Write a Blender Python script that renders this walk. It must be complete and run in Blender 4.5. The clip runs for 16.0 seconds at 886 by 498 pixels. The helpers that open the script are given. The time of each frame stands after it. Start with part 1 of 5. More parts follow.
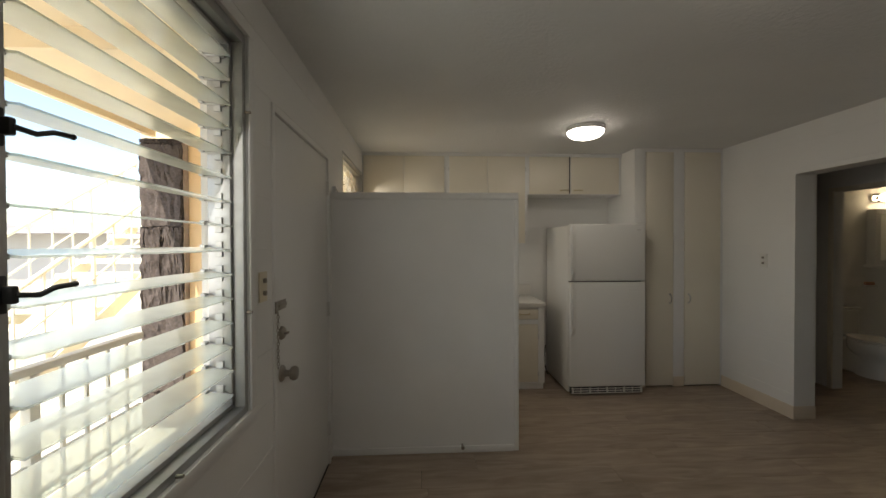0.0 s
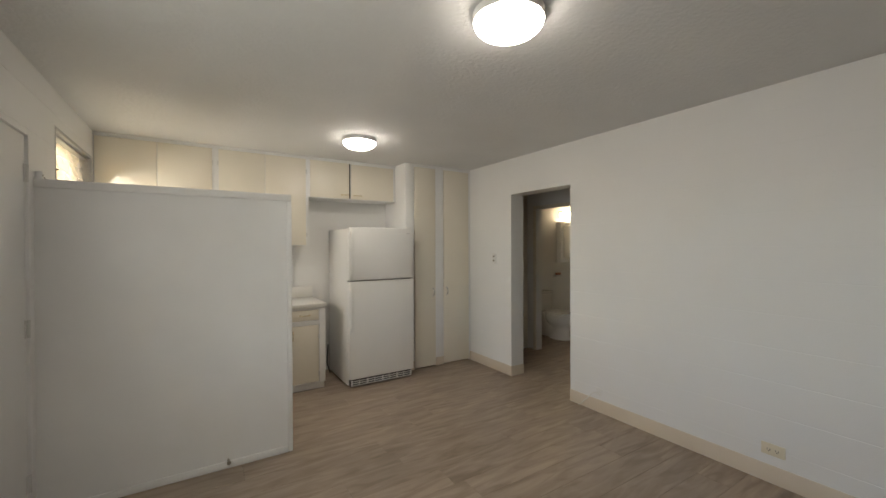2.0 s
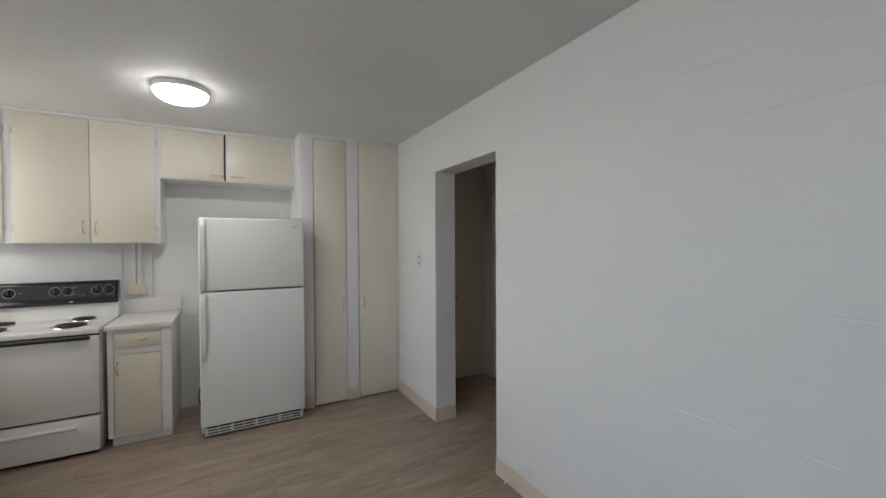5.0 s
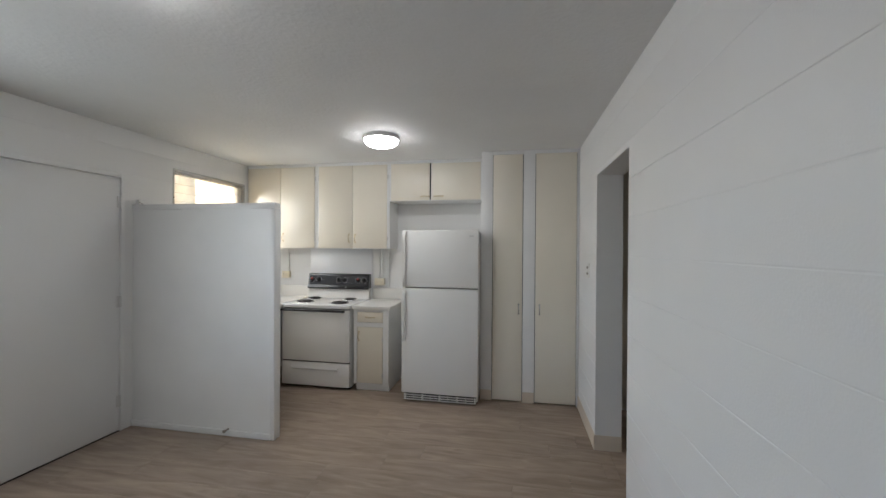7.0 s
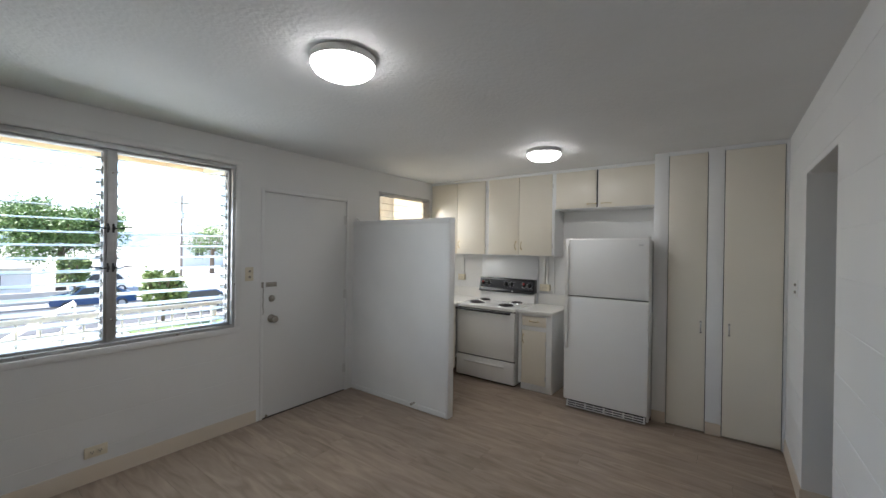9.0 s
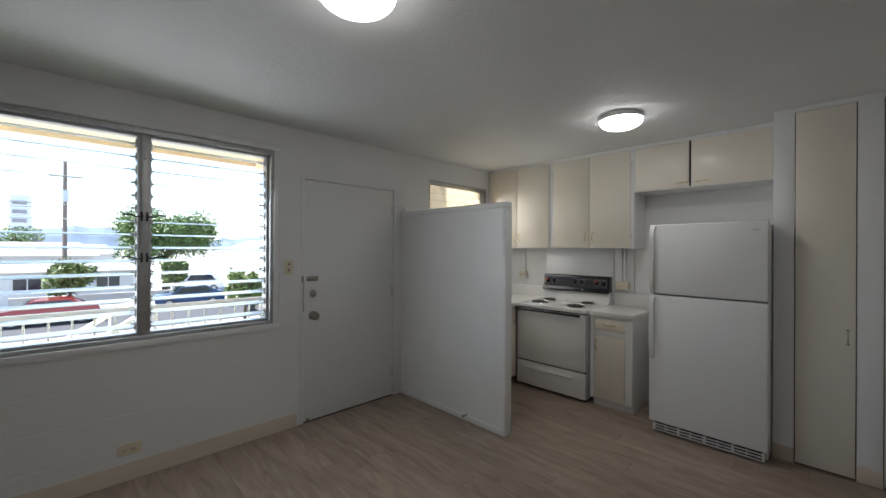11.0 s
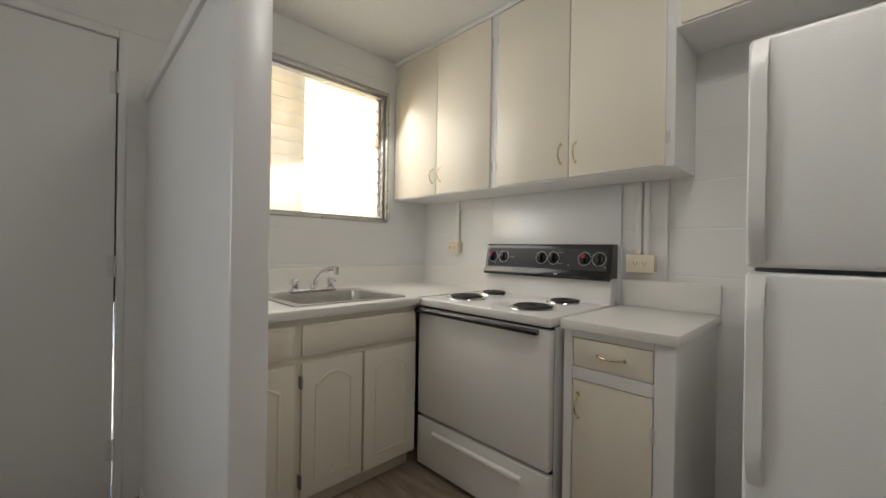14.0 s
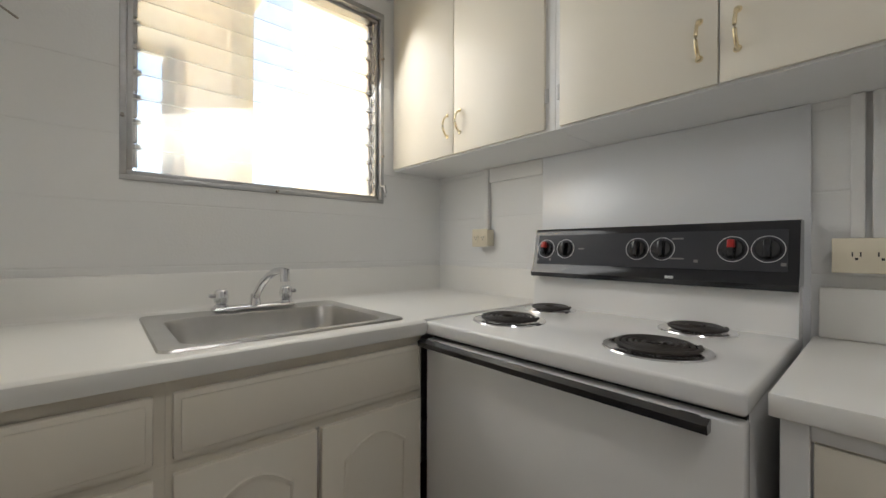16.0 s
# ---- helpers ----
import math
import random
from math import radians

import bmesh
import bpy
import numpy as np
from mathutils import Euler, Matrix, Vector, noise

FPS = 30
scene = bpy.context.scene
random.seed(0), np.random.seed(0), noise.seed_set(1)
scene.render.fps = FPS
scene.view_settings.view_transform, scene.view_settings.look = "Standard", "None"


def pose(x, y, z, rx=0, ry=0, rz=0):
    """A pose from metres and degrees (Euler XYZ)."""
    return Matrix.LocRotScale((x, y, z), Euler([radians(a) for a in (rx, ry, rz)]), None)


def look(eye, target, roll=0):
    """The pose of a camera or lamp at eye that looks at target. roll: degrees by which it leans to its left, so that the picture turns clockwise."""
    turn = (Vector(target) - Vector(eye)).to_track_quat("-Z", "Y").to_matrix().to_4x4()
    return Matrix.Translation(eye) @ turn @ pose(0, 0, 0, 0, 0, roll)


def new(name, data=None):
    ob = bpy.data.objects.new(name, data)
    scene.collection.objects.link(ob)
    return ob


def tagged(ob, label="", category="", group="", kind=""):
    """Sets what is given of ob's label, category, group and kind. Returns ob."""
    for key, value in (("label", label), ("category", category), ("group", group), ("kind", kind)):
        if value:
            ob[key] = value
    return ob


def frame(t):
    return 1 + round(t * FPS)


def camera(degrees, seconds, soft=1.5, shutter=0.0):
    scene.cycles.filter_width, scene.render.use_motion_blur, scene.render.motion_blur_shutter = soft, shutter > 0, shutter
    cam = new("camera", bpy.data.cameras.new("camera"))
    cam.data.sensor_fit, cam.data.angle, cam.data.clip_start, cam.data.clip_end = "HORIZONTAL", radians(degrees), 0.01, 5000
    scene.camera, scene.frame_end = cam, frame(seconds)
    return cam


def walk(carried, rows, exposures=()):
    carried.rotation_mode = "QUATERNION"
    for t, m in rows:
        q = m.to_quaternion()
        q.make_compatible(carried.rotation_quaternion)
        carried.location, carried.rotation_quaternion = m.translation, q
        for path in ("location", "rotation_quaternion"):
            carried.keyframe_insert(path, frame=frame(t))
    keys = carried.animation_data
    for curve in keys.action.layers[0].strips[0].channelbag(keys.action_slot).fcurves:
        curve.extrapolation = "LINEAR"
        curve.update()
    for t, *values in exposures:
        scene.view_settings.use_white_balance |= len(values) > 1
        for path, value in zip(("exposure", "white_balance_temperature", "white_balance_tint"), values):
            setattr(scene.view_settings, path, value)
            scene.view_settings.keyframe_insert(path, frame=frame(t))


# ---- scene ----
cam = camera(97.7, 16.0)
PATH = [
    (0, (0.226, 0.324, 1.436), (0.327, 2.322, 1.412), -0.2),
    (0.5, (0.256, 0.268, 1.424), (0.667, 2.226, 1.404), -0.3),
    (1, (0.279, 0.224, 1.419), (0.936, 2.113, 1.404), -0.2),
    (1.5, (0.313, 0.168, 1.423), (1.186, 1.967, 1.408), -0.2),
    (2, (0.333, 0.121, 1.426), (1.401, 1.812, 1.413), -0.2),
    (2.5, (0.398, 0.082, 1.43), (1.593, 1.685, 1.415), -0.3),
    (3, (0.653, 0.011, 1.469), (1.876, 1.593, 1.444), -0.6),
    (3.2, (0.779, 0.017, 1.487), (2.009, 1.595, 1.455), -0.4),
    (5.3, (1.928, 0.613, 1.42), (2.732, 2.445, 1.403), -0.2),
    (5.5, (2.008, 0.598, 1.429), (2.67, 2.485, 1.418), -0.1),
    (6, (2.248, 0.553, 1.458), (2.472, 2.54, 1.447), -0.1),
    (6.5, (2.467, 0.443, 1.443), (2.366, 2.44, 1.449), 0.0),
    (7, (2.652, 0.347, 1.458), (2.287, 2.314, 1.452), 0.4),
    (7.5, (2.754, 0.304, 1.487), (2.099, 2.193, 1.47), 0.5),
    (8, (2.81, 0.253, 1.501), (1.906, 2.037, 1.487), 0.8),
    (8.5, (2.833, 0.208, 1.517), (1.778, 1.907, 1.506), 0.8),
    (9, (2.847, 0.168, 1.523), (1.669, 1.785, 1.515), 0.8),
    (9.2, (2.863, 0.164, 1.542), (1.634, 1.742, 1.521), 0.7),
    (11.3, (2.612, 0.793, 1.385), (1.17, 2.179, 1.384), -0.0),
    (11.5, (2.599, 0.968, 1.359), (1.151, 2.347, 1.352), -0.2),
    (12, (2.549, 1.4, 1.294), (1.1, 2.779, 1.287), -0.2),
    (12.5, (2.422, 1.819, 1.22), (0.977, 3.201, 1.212), 0.0),
    (13, (2.27, 2.161, 1.179), (0.828, 3.547, 1.164), 0.3),
    (13.5, (2.045, 2.481, 1.157), (0.592, 3.855, 1.128), 0.3),
    (14, (1.76, 2.726, 1.117), (0.326, 4.12, 1.114), 0.9),
    (14.5, (1.57, 2.992, 1.123), (0.088, 4.336, 1.115), 0.4),
    (15, (1.338, 3.136, 1.116), (-0.145, 4.478, 1.093), 0.2),
    (15.5, (1.19, 3.233, 1.108), (-0.304, 4.564, 1.094), 0.2),
    (16, (1.142, 3.306, 1.074), (-0.358, 4.629, 1.074), 0.2),
]
EXPOSURES = [(0.0, 1.28, 7300, 10), (0.5, 1.45, 7300, 10), (1.0, 1.85, 7300, 10), (1.5, 2.22, 7200, 10), (3.0, 2.55, 6600, 10), (6.0, 2.50, 6000, 10), (8.0, 2.52, 6000, 10), (9.0, 2.18, 6000, 10), (11.5, 1.75, 6100, 10), (12.5, 2.40, 6300, 10), (13.0, 2.45, 6400, 10), (14.5, 2.15, 6500, 10), (16.0, 2.12, 6200, 10)]
walk(cam, [(t, look(eye, target, roll)) for t, eye, target, roll in PATH], EXPOSURES)

# ---- world, sun ----
SUN_ELEV, SUN_AZ = 60.0, 213.0   # azimuth: degrees from +y towards +x
world = bpy.data.worlds.new("world")
scene.world = world
world.use_nodes = True
wn = world.node_tree.nodes
sky = wn.new("ShaderNodeTexSky")
sky.sky_type, sky.sun_disc = "NISHITA", False
sky.sun_elevation, sky.sun_rotation = radians(SUN_ELEV), radians(SUN_AZ)
world.node_tree.links.new(sky.outputs[0], wn["Background"].inputs[0])
wn["Background"].inputs[1].default_value = 0.15
sun_dir = Vector((math.sin(radians(SUN_AZ)) * math.cos(radians(SUN_ELEV)), math.cos(radians(SUN_AZ)) * math.cos(radians(SUN_ELEV)), math.sin(radians(SUN_ELEV))))
sun = new("sun", bpy.data.lights.new("sun", "SUN"))
sun.data.energy, sun.data.angle, sun.data.color = 4.2, radians(0.5), (1.0, 0.94, 0.85)
sun.matrix_world = look(tuple(sun_dir * 30), (0, 0, 0))
LAMP_GLOW = 4.4


def window_light(name, x, y0, y1, z0, z1, watts, drop, along, wide, col):
    """Daylight entering by a window, as an area lamp in its opening."""
    ob = new(name, bpy.data.lights.new(name, "AREA"))
    ob.data.shape, ob.data.size, ob.data.size_y = "RECTANGLE", y1 - y0, z1 - z0
    ob.data.energy, ob.data.color = watts, col
    ob.data.spread = radians(wide)
    ob.matrix_world = look((x, (y0 + y1) / 2, (z0 + z1) / 2), (x + 1, (y0 + y1) / 2 + along, (z0 + z1) / 2 - drop))


window_light("kitchen_window_daylight", -0.385, 3.37, 4.27, 1.31, 2.13, 1.35, 0.8, 0.25, 168, (1.0, 0.97, 0.91))
window_light("living_window_daylight", -0.398, 0.19, 1.70, 0.88, 2.13, 2.3, 0.35, 0.15, 180, (0.96, 0.98, 1.0))

# ---- materials ----
MATS = {}


def mat(name, col, rough=0.5, metal=0.0, vary=0.06, vscale=3.0, bump=0.0, bscale=80.0, fine=0.0, spec=0.5, coat=0.0, piece=0.0, rvary=0.1):
    """Principled surface with two scales of colour change, roughness change and fine relief."""
    m = bpy.data.materials.new(name)
    m.use_nodes = True
    n, l = m.node_tree.nodes, m.node_tree.links
    b = n["Principled BSDF"]
    b.inputs["Metallic"].default_value = metal
    b.inputs["Specular IOR Level"].default_value = spec
    b.inputs["Coat Weight"].default_value = coat
    geo = n.new("ShaderNodeNewGeometry")
    big, small = n.new("ShaderNodeTexNoise"), n.new("ShaderNodeTexNoise")
    big.inputs["Scale"].default_value, big.inputs["Detail"].default_value = vscale, 4
    small.inputs["Scale"].default_value, small.inputs["Detail"].default_value = bscale, 3
    l.new(geo.outputs["Position"], big.inputs["Vector"])
    l.new(geo.outputs["Position"], small.inputs["Vector"])
    add = n.new("ShaderNodeMath")
    add.operation = "MULTIPLY_ADD"
    l.new(small.outputs["Fac"], add.inputs[0])
    add.inputs[1].default_value = fine
    l.new(big.outputs["Fac"], add.inputs[2])
    last = add.outputs[0]
    if piece:
        info = n.new("ShaderNodeObjectInfo")
        a2 = n.new("ShaderNodeMath")
        a2.operation = "MULTIPLY_ADD"
        l.new(info.outputs["Random"], a2.inputs[0])
        a2.inputs[1].default_value = piece
        l.new(last, a2.inputs[2])
        last = a2.outputs[0]
    rng = n.new("ShaderNodeMapRange")
    top = 0.75 + fine * 0.7 + piece
    rng.inputs["From Min"].default_value, rng.inputs["From Max"].default_value = 0.25 + fine * 0.3, top
    rng.inputs["To Min"].default_value, rng.inputs["To Max"].default_value = 1 - vary, 1 + vary
    l.new(last, rng.inputs["Value"])
    mul = n.new("ShaderNodeVectorMath")
    mul.operation = "SCALE"
    mul.inputs[0].default_value = col
    l.new(rng.outputs[0], mul.inputs["Scale"])
    l.new(mul.outputs[0], b.inputs["Base Color"])
    rr = n.new("ShaderNodeMapRange")
    rr.inputs["To Min"].default_value, rr.inputs["To Max"].default_value = max(0.02, rough - rvary * rough), min(1, rough + rvary * rough)
    l.new(big.outputs["Fac"], rr.inputs["Value"])
    l.new(rr.outputs[0], b.inputs["Roughness"])
    if bump:
        bp = n.new("ShaderNodeBump")
        bp.inputs["Strength"].default_value, bp.inputs["Distance"].default_value = bump, 0.0035 if name == "ceiling_plaster" else 0.002
        l.new(small.outputs["Fac"], bp.inputs["Height"])
        l.new(bp.outputs[0], b.inputs["Normal"])
    MATS[name] = m
    return m


wall_paint = mat("wall_paint", (0.82, 0.815, 0.80), 0.42, vary=0.025, vscale=1.6, bump=0.3, bscale=140, fine=0.15, piece=0.03)
trim_paint = mat("trim_paint", (0.83, 0.825, 0.81), 0.32, vary=0.03, bump=0.12, bscale=60)
door_paint = mat("door_paint", (0.81, 0.805, 0.79), 0.35, vary=0.025, vscale=1.2, bump=0.1, bscale=50)
cream = mat("cream_paint", (0.81, 0.755, 0.645), 0.3, vary=0.025, vscale=2, bump=0.12, bscale=70)
baseboard_m = mat("vinyl_baseboard", (0.66, 0.57, 0.46), 0.4, vary=0.04)
ceiling_m = mat("ceiling_plaster", (0.75, 0.75, 0.745), 0.7, vary=0.04, vscale=2.0, bump=1.0, bscale=45, fine=0.2)
enamel = mat("white_enamel", (0.83, 0.82, 0.80), 0.22, vary=0.015, bump=0.06, bscale=220, coat=0.2)
fridge_m = mat("fridge_enamel", (0.83, 0.82, 0.795), 0.3, vary=0.015, bump=0.35, bscale=320)
plastic_w = mat("white_plastic", (0.80, 0.79, 0.76), 0.35, vary=0.02)
gasket = mat("grey_gasket", (0.22, 0.21, 0.2), 0.6)
black_m = mat("black_gloss", (0.012, 0.012, 0.015), 0.16, vary=0.2, coat=0.3)
# near black: the shade inside gaps, slots and recesses is put into this colour
dark_m = mat("gap_shade", (0.02, 0.02, 0.02), 0.7)
panel_m = mat("charcoal_panel", (0.025, 0.026, 0.032), 0.33, vary=0.12)
coil_m = mat("coil_iron", (0.055, 0.048, 0.043), 0.45, metal=0.4, vary=0.3, vscale=30)
chrome = mat("chrome", (0.75, 0.75, 0.76), 0.12, metal=1.0, vary=0.05)
steel = mat("brushed_steel", (0.50, 0.49, 0.47), 0.3, metal=1.0, vary=0.08, vscale=14, bump=0.1, bscale=400)
brass = mat("brass", (0.82, 0.70, 0.46), 0.2, metal=1.0, vary=0.08, vscale=20)
bronze = mat("aged_metal", (0.32, 0.29, 0.25), 0.35, metal=0.9, vary=0.2, vscale=30)
nickel = mat("tarnished_nickel", (0.38, 0.35, 0.31), 0.3, metal=1.0, vary=0.15, vscale=30)
alu = mat("aluminium", (0.50, 0.50, 0.50), 0.42, metal=0.85, vary=0.12, vscale=18)
board_m = mat("satin_metal_sheet", (0.80, 0.81, 0.83), 0.38, metal=0.2, vary=0.04, vscale=3)
hinge_m = mat("painted_hinge", (0.7, 0.69, 0.67), 0.35, vary=0.08)
laminate = mat("white_laminate", (0.79, 0.775, 0.735), 0.3, vary=0.012, vscale=5, fine=0.3, bscale=260)
ivory = mat("ivory_plastic", (0.74, 0.67, 0.52), 0.35, vary=0.04)
red_m = mat("red_plastic", (0.42, 0.02, 0.015), 0.3)
white_ink = mat("white_ink", (0.7, 0.7, 0.7), 0.5)
soap_m = mat("reddish_soap", (0.45, 0.22, 0.14), 0.45)
rubber = mat("rubber", (0.03, 0.03, 0.03), 0.6)
porcelain = mat("porcelain", (0.8, 0.79, 0.77), 0.08, vary=0.02, coat=0.4)
cable_m = mat("white_cable", (0.7, 0.68, 0.63), 0.45)
lava = mat("lava_stone", (0.085, 0.07, 0.066), 0.95, vary=0.6, vscale=55, bump=1.0, bscale=60, fine=0.5, piece=0.2)
mortar = mat("mortar", (0.42, 0.34, 0.29), 0.95, vary=0.15, vscale=20, bump=0.6)
orange_m = mat("ochre_wall_paint", (0.78, 0.57, 0.33), 0.6, vary=0.06, vscale=3, bump=0.5, bscale=100, piece=0.15)
cream_out = mat("cream_wall_paint", (0.80, 0.68, 0.44), 0.65, vary=0.05, vscale=2, bump=0.4, bscale=90)
rail_m = mat("cream_rail_paint", (0.80, 0.78, 0.68), 0.45, vary=0.06, vscale=12)
concrete = mat("concrete", (0.36, 0.345, 0.32), 0.9, vary=0.15, vscale=1.5, bump=0.4, bscale=60, fine=0.3)
# concrete lightened for its sunlit look and to bounce light onto the soffit
walk_m = mat("walkway_bounce_concrete", (0.58, 0.56, 0.50), 0.8, vary=0.1, vscale=1.5, bump=0.3, bscale=60, fine=0.2)
asphalt = mat("asphalt", (0.06, 0.06, 0.062), 0.9, vary=0.25, vscale=0.4, bump=0.5, bscale=40, fine=0.4)
grass_m = mat("grass", (0.09, 0.13, 0.035), 0.9, vary=0.4, vscale=0.8, bump=0.8, bscale=20, fine=0.4)
leaf_m = mat("leaf", (0.11, 0.17, 0.045), 0.55, vary=0.5, vscale=1.3, fine=0.5, bscale=6)
leaf2_m = mat("leaf_bright", (0.13, 0.17, 0.045), 0.5, vary=0.4, vscale=2, fine=0.4, bscale=6)
bark = mat("bark", (0.14, 0.1, 0.07), 0.95, vary=0.3, vscale=6, bump=0.8, bscale=30)
stucco = mat("white_stucco", (0.58, 0.57, 0.54), 0.85, vary=0.06, vscale=1, bump=0.3)
roof_m = mat("grey_roofing", (0.27, 0.26, 0.26), 0.85, vary=0.2, vscale=2, bump=0.4, bscale=30)
tower_m = mat("pale_concrete_tower", (0.6, 0.62, 0.66), 0.8, vary=0.05)
win_dark = mat("dark_window_glass", (0.03, 0.035, 0.04), 0.1)
pole_m = mat("weathered_pole", (0.2, 0.16, 0.13), 0.9, vary=0.2, vscale=8)
car_red = mat("red_car_paint", (0.28, 0.02, 0.03), 0.18, coat=0.6)
car_blue = mat("blue_car_paint", (0.03, 0.07, 0.16), 0.18, coat=0.6)
car_white = mat("white_car_paint", (0.75, 0.75, 0.76), 0.2, coat=0.6)
hill_m = mat("far_hill", (0.13, 0.17, 0.22), 1.0, vary=0.25, vscale=0.02)
mirror_m = mat("mirror", (0.85, 0.86, 0.85), 0.02, metal=1.0, vary=0.0)
slab_m = mat("soffit_paint", (0.82, 0.70, 0.50), 0.7, vary=0.05, vscale=2)


def floor_material():
    m = mat("vinyl_plank", (0.345, 0.272, 0.213), 0.4, vary=0.12, vscale=2.2, piece=0.5)
    n, l = m.node_tree.nodes, m.node_tree.links
    b = n["Principled BSDF"]
    geo = n.new("ShaderNodeNewGeometry")
    info = n.new("ShaderNodeObjectInfo")
    off = n.new("ShaderNodeVectorMath")
    off.operation = "SCALE"
    off.inputs[0].default_value = (13.0, 7.0, 0)
    l.new(info.outputs["Random"], off.inputs["Scale"])
    shift = n.new("ShaderNodeVectorMath")
    shift.operation = "ADD"
    l.new(geo.outputs["Position"], shift.inputs[0])
    l.new(off.outputs[0], shift.inputs[1])
    stretch = n.new("ShaderNodeVectorMath")
    stretch.operation = "MULTIPLY"
    stretch.inputs[1].default_value = (1.1, 6.5, 1.0)
    l.new(shift.outputs[0], stretch.inputs[0])
    g1 = n.new("ShaderNodeTexNoise")
    g1.inputs["Scale"].default_value, g1.inputs["Detail"].default_value, g1.inputs["Distortion"].default_value = 2.2, 6, 1.2
    l.new(stretch.outputs[0], g1.inputs["Vector"])
    fine = n.new("ShaderNodeVectorMath")
    fine.operation = "MULTIPLY"
    fine.inputs[1].default_value = (6.0, 150.0, 1.0)
    l.new(shift.outputs[0], fine.inputs[0])
    g2 = n.new("ShaderNodeTexNoise")
    g2.inputs["Scale"].default_value, g2.inputs["Detail"].default_value = 2.0, 3
    l.new(fine.outputs[0], g2.inputs["Vector"])
    ramp = n.new("ShaderNodeValToRGB")
    ramp.color_ramp.elements[0].position, ramp.color_ramp.elements[0].color = 0.30, (0.72, 0.70, 0.67, 1)
    ramp.color_ramp.elements[1].position, ramp.color_ramp.elements[1].color = 0.70, (1.2, 1.2, 1.2, 1)
    l.new(g1.outputs["Fac"], ramp.inputs[0])
    r2 = n.new("ShaderNodeMapRange")
    r2.inputs["To Min"].default_value, r2.inputs["To Max"].default_value = 0.93, 1.07
    l.new(g2.outputs["Fac"], r2.inputs["Value"])
    old = b.inputs["Base Color"].links[0].from_socket
    m1 = n.new("ShaderNodeVectorMath")
    m1.operation = "MULTIPLY"
    l.new(old, m1.inputs[0])
    l.new(ramp.outputs[0], m1.inputs[1])
    m2 = n.new("ShaderNodeVectorMath")
    m2.operation = "SCALE"
    l.new(m1.outputs[0], m2.inputs[0])
    l.new(r2.outputs[0], m2.inputs["Scale"])
    l.new(m2.outputs[0], b.inputs["Base Color"])
    bp = n.new("ShaderNodeBump")
    bp.inputs["Strength"].default_value, bp.inputs["Distance"].default_value = 0.25, 0.001
    l.new(g2.outputs["Fac"], bp.inputs["Height"])
    l.new(bp.outputs[0], b.inputs["Normal"])
    return m


floor_m = floor_material()


def glass_material(name, clear, haze, tint):
    """Thin window glass: clear view, dust that scatters light, and gloss by Fresnel."""
    m = bpy.data.materials.new(name)
    m.use_nodes = True
    n, l = m.node_tree.nodes, m.node_tree.links
    n.remove(n["Principled BSDF"])
    tr, di, tl, gl = n.new("ShaderNodeBsdfTransparent"), n.new("ShaderNodeBsdfDiffuse"), n.new("ShaderNodeBsdfTranslucent"), n.new("ShaderNodeBsdfGlossy")
    tr.inputs[0].default_value = (*tint, 1)
    di.inputs[0].default_value = tl.inputs[0].default_value = (haze, haze * 1.01, haze * 0.97, 1)
    gl.inputs["Roughness"].default_value = 0.12
    geo, noi, rng = n.new("ShaderNodeNewGeometry"), n.new("ShaderNodeTexNoise"), n.new("ShaderNodeMapRange")
    noi.inputs["Scale"].default_value = 9
    l.new(geo.outputs["Position"], noi.inputs["Vector"])
    l.new(noi.outputs["Fac"], rng.inputs["Value"])
    rng.inputs["To Min"].default_value, rng.inputs["To Max"].default_value = max(0, 1 - clear - 0.08), 1 - clear + 0.08
    dust, body, out = n.new("ShaderNodeMixShader"), n.new("ShaderNodeMixShader"), n.new("ShaderNodeMixShader")
    dust.inputs[0].default_value = 0.5
    l.new(di.outputs[0], dust.inputs[1])
    l.new(tl.outputs[0], dust.inputs[2])
    l.new(rng.outputs[0], body.inputs[0])
    l.new(tr.outputs[0], body.inputs[1])
    l.new(dust.outputs[0], body.inputs[2])
    lw, pw, ma = n.new("ShaderNodeLayerWeight"), n.new("ShaderNodeMath"), n.new("ShaderNodeMath")
    lw.inputs["Blend"].default_value = 0.5
    pw.operation, pw.inputs[1].default_value = "POWER", 4.0
    l.new(lw.outputs["Facing"], pw.inputs[0])
    ma.operation, ma.inputs[1].default_value, ma.inputs[2].default_value = "MULTIPLY_ADD", 0.5, 0.03
    l.new(pw.outputs[0], ma.inputs[0])
    l.new(ma.outputs[0], out.inputs[0])
    l.new(body.outputs[0], out.inputs[1])
    l.new(gl.outputs[0], out.inputs[2])
    l.new(out.outputs[0], n["Material Output"].inputs[0])
    return m


slat_glass = glass_material("louvre_glass", 0.52, 0.85, (0.90, 0.96, 0.93))
obscure_glass = glass_material("obscure_louvre_glass", 0.66, 0.95, (0.97, 0.97, 0.95))
car_glass = win_dark


def glow_material(name, col, strength):
    m = bpy.data.materials.new(name)
    m.use_nodes = True
    b = m.node_tree.nodes["Principled BSDF"]
    b.inputs["Base Color"].default_value = (0.85, 0.85, 0.83, 1)
    b.inputs["Roughness"].default_value = 0.35
    b.inputs["Emission Color"].default_value = (*col, 1)
    b.inputs["Emission Strength"].default_value = strength
    return m


lamp_glow = glow_material("lit_lamp_diffuser", (1.0, 0.95, 0.89), LAMP_GLOW)
bulb_glow = glow_material("lit_vanity_bulb", (1.0, 0.80, 0.52), 5.0)


# ---- mesh helpers ----
def bm_new():
    return bmesh.new()


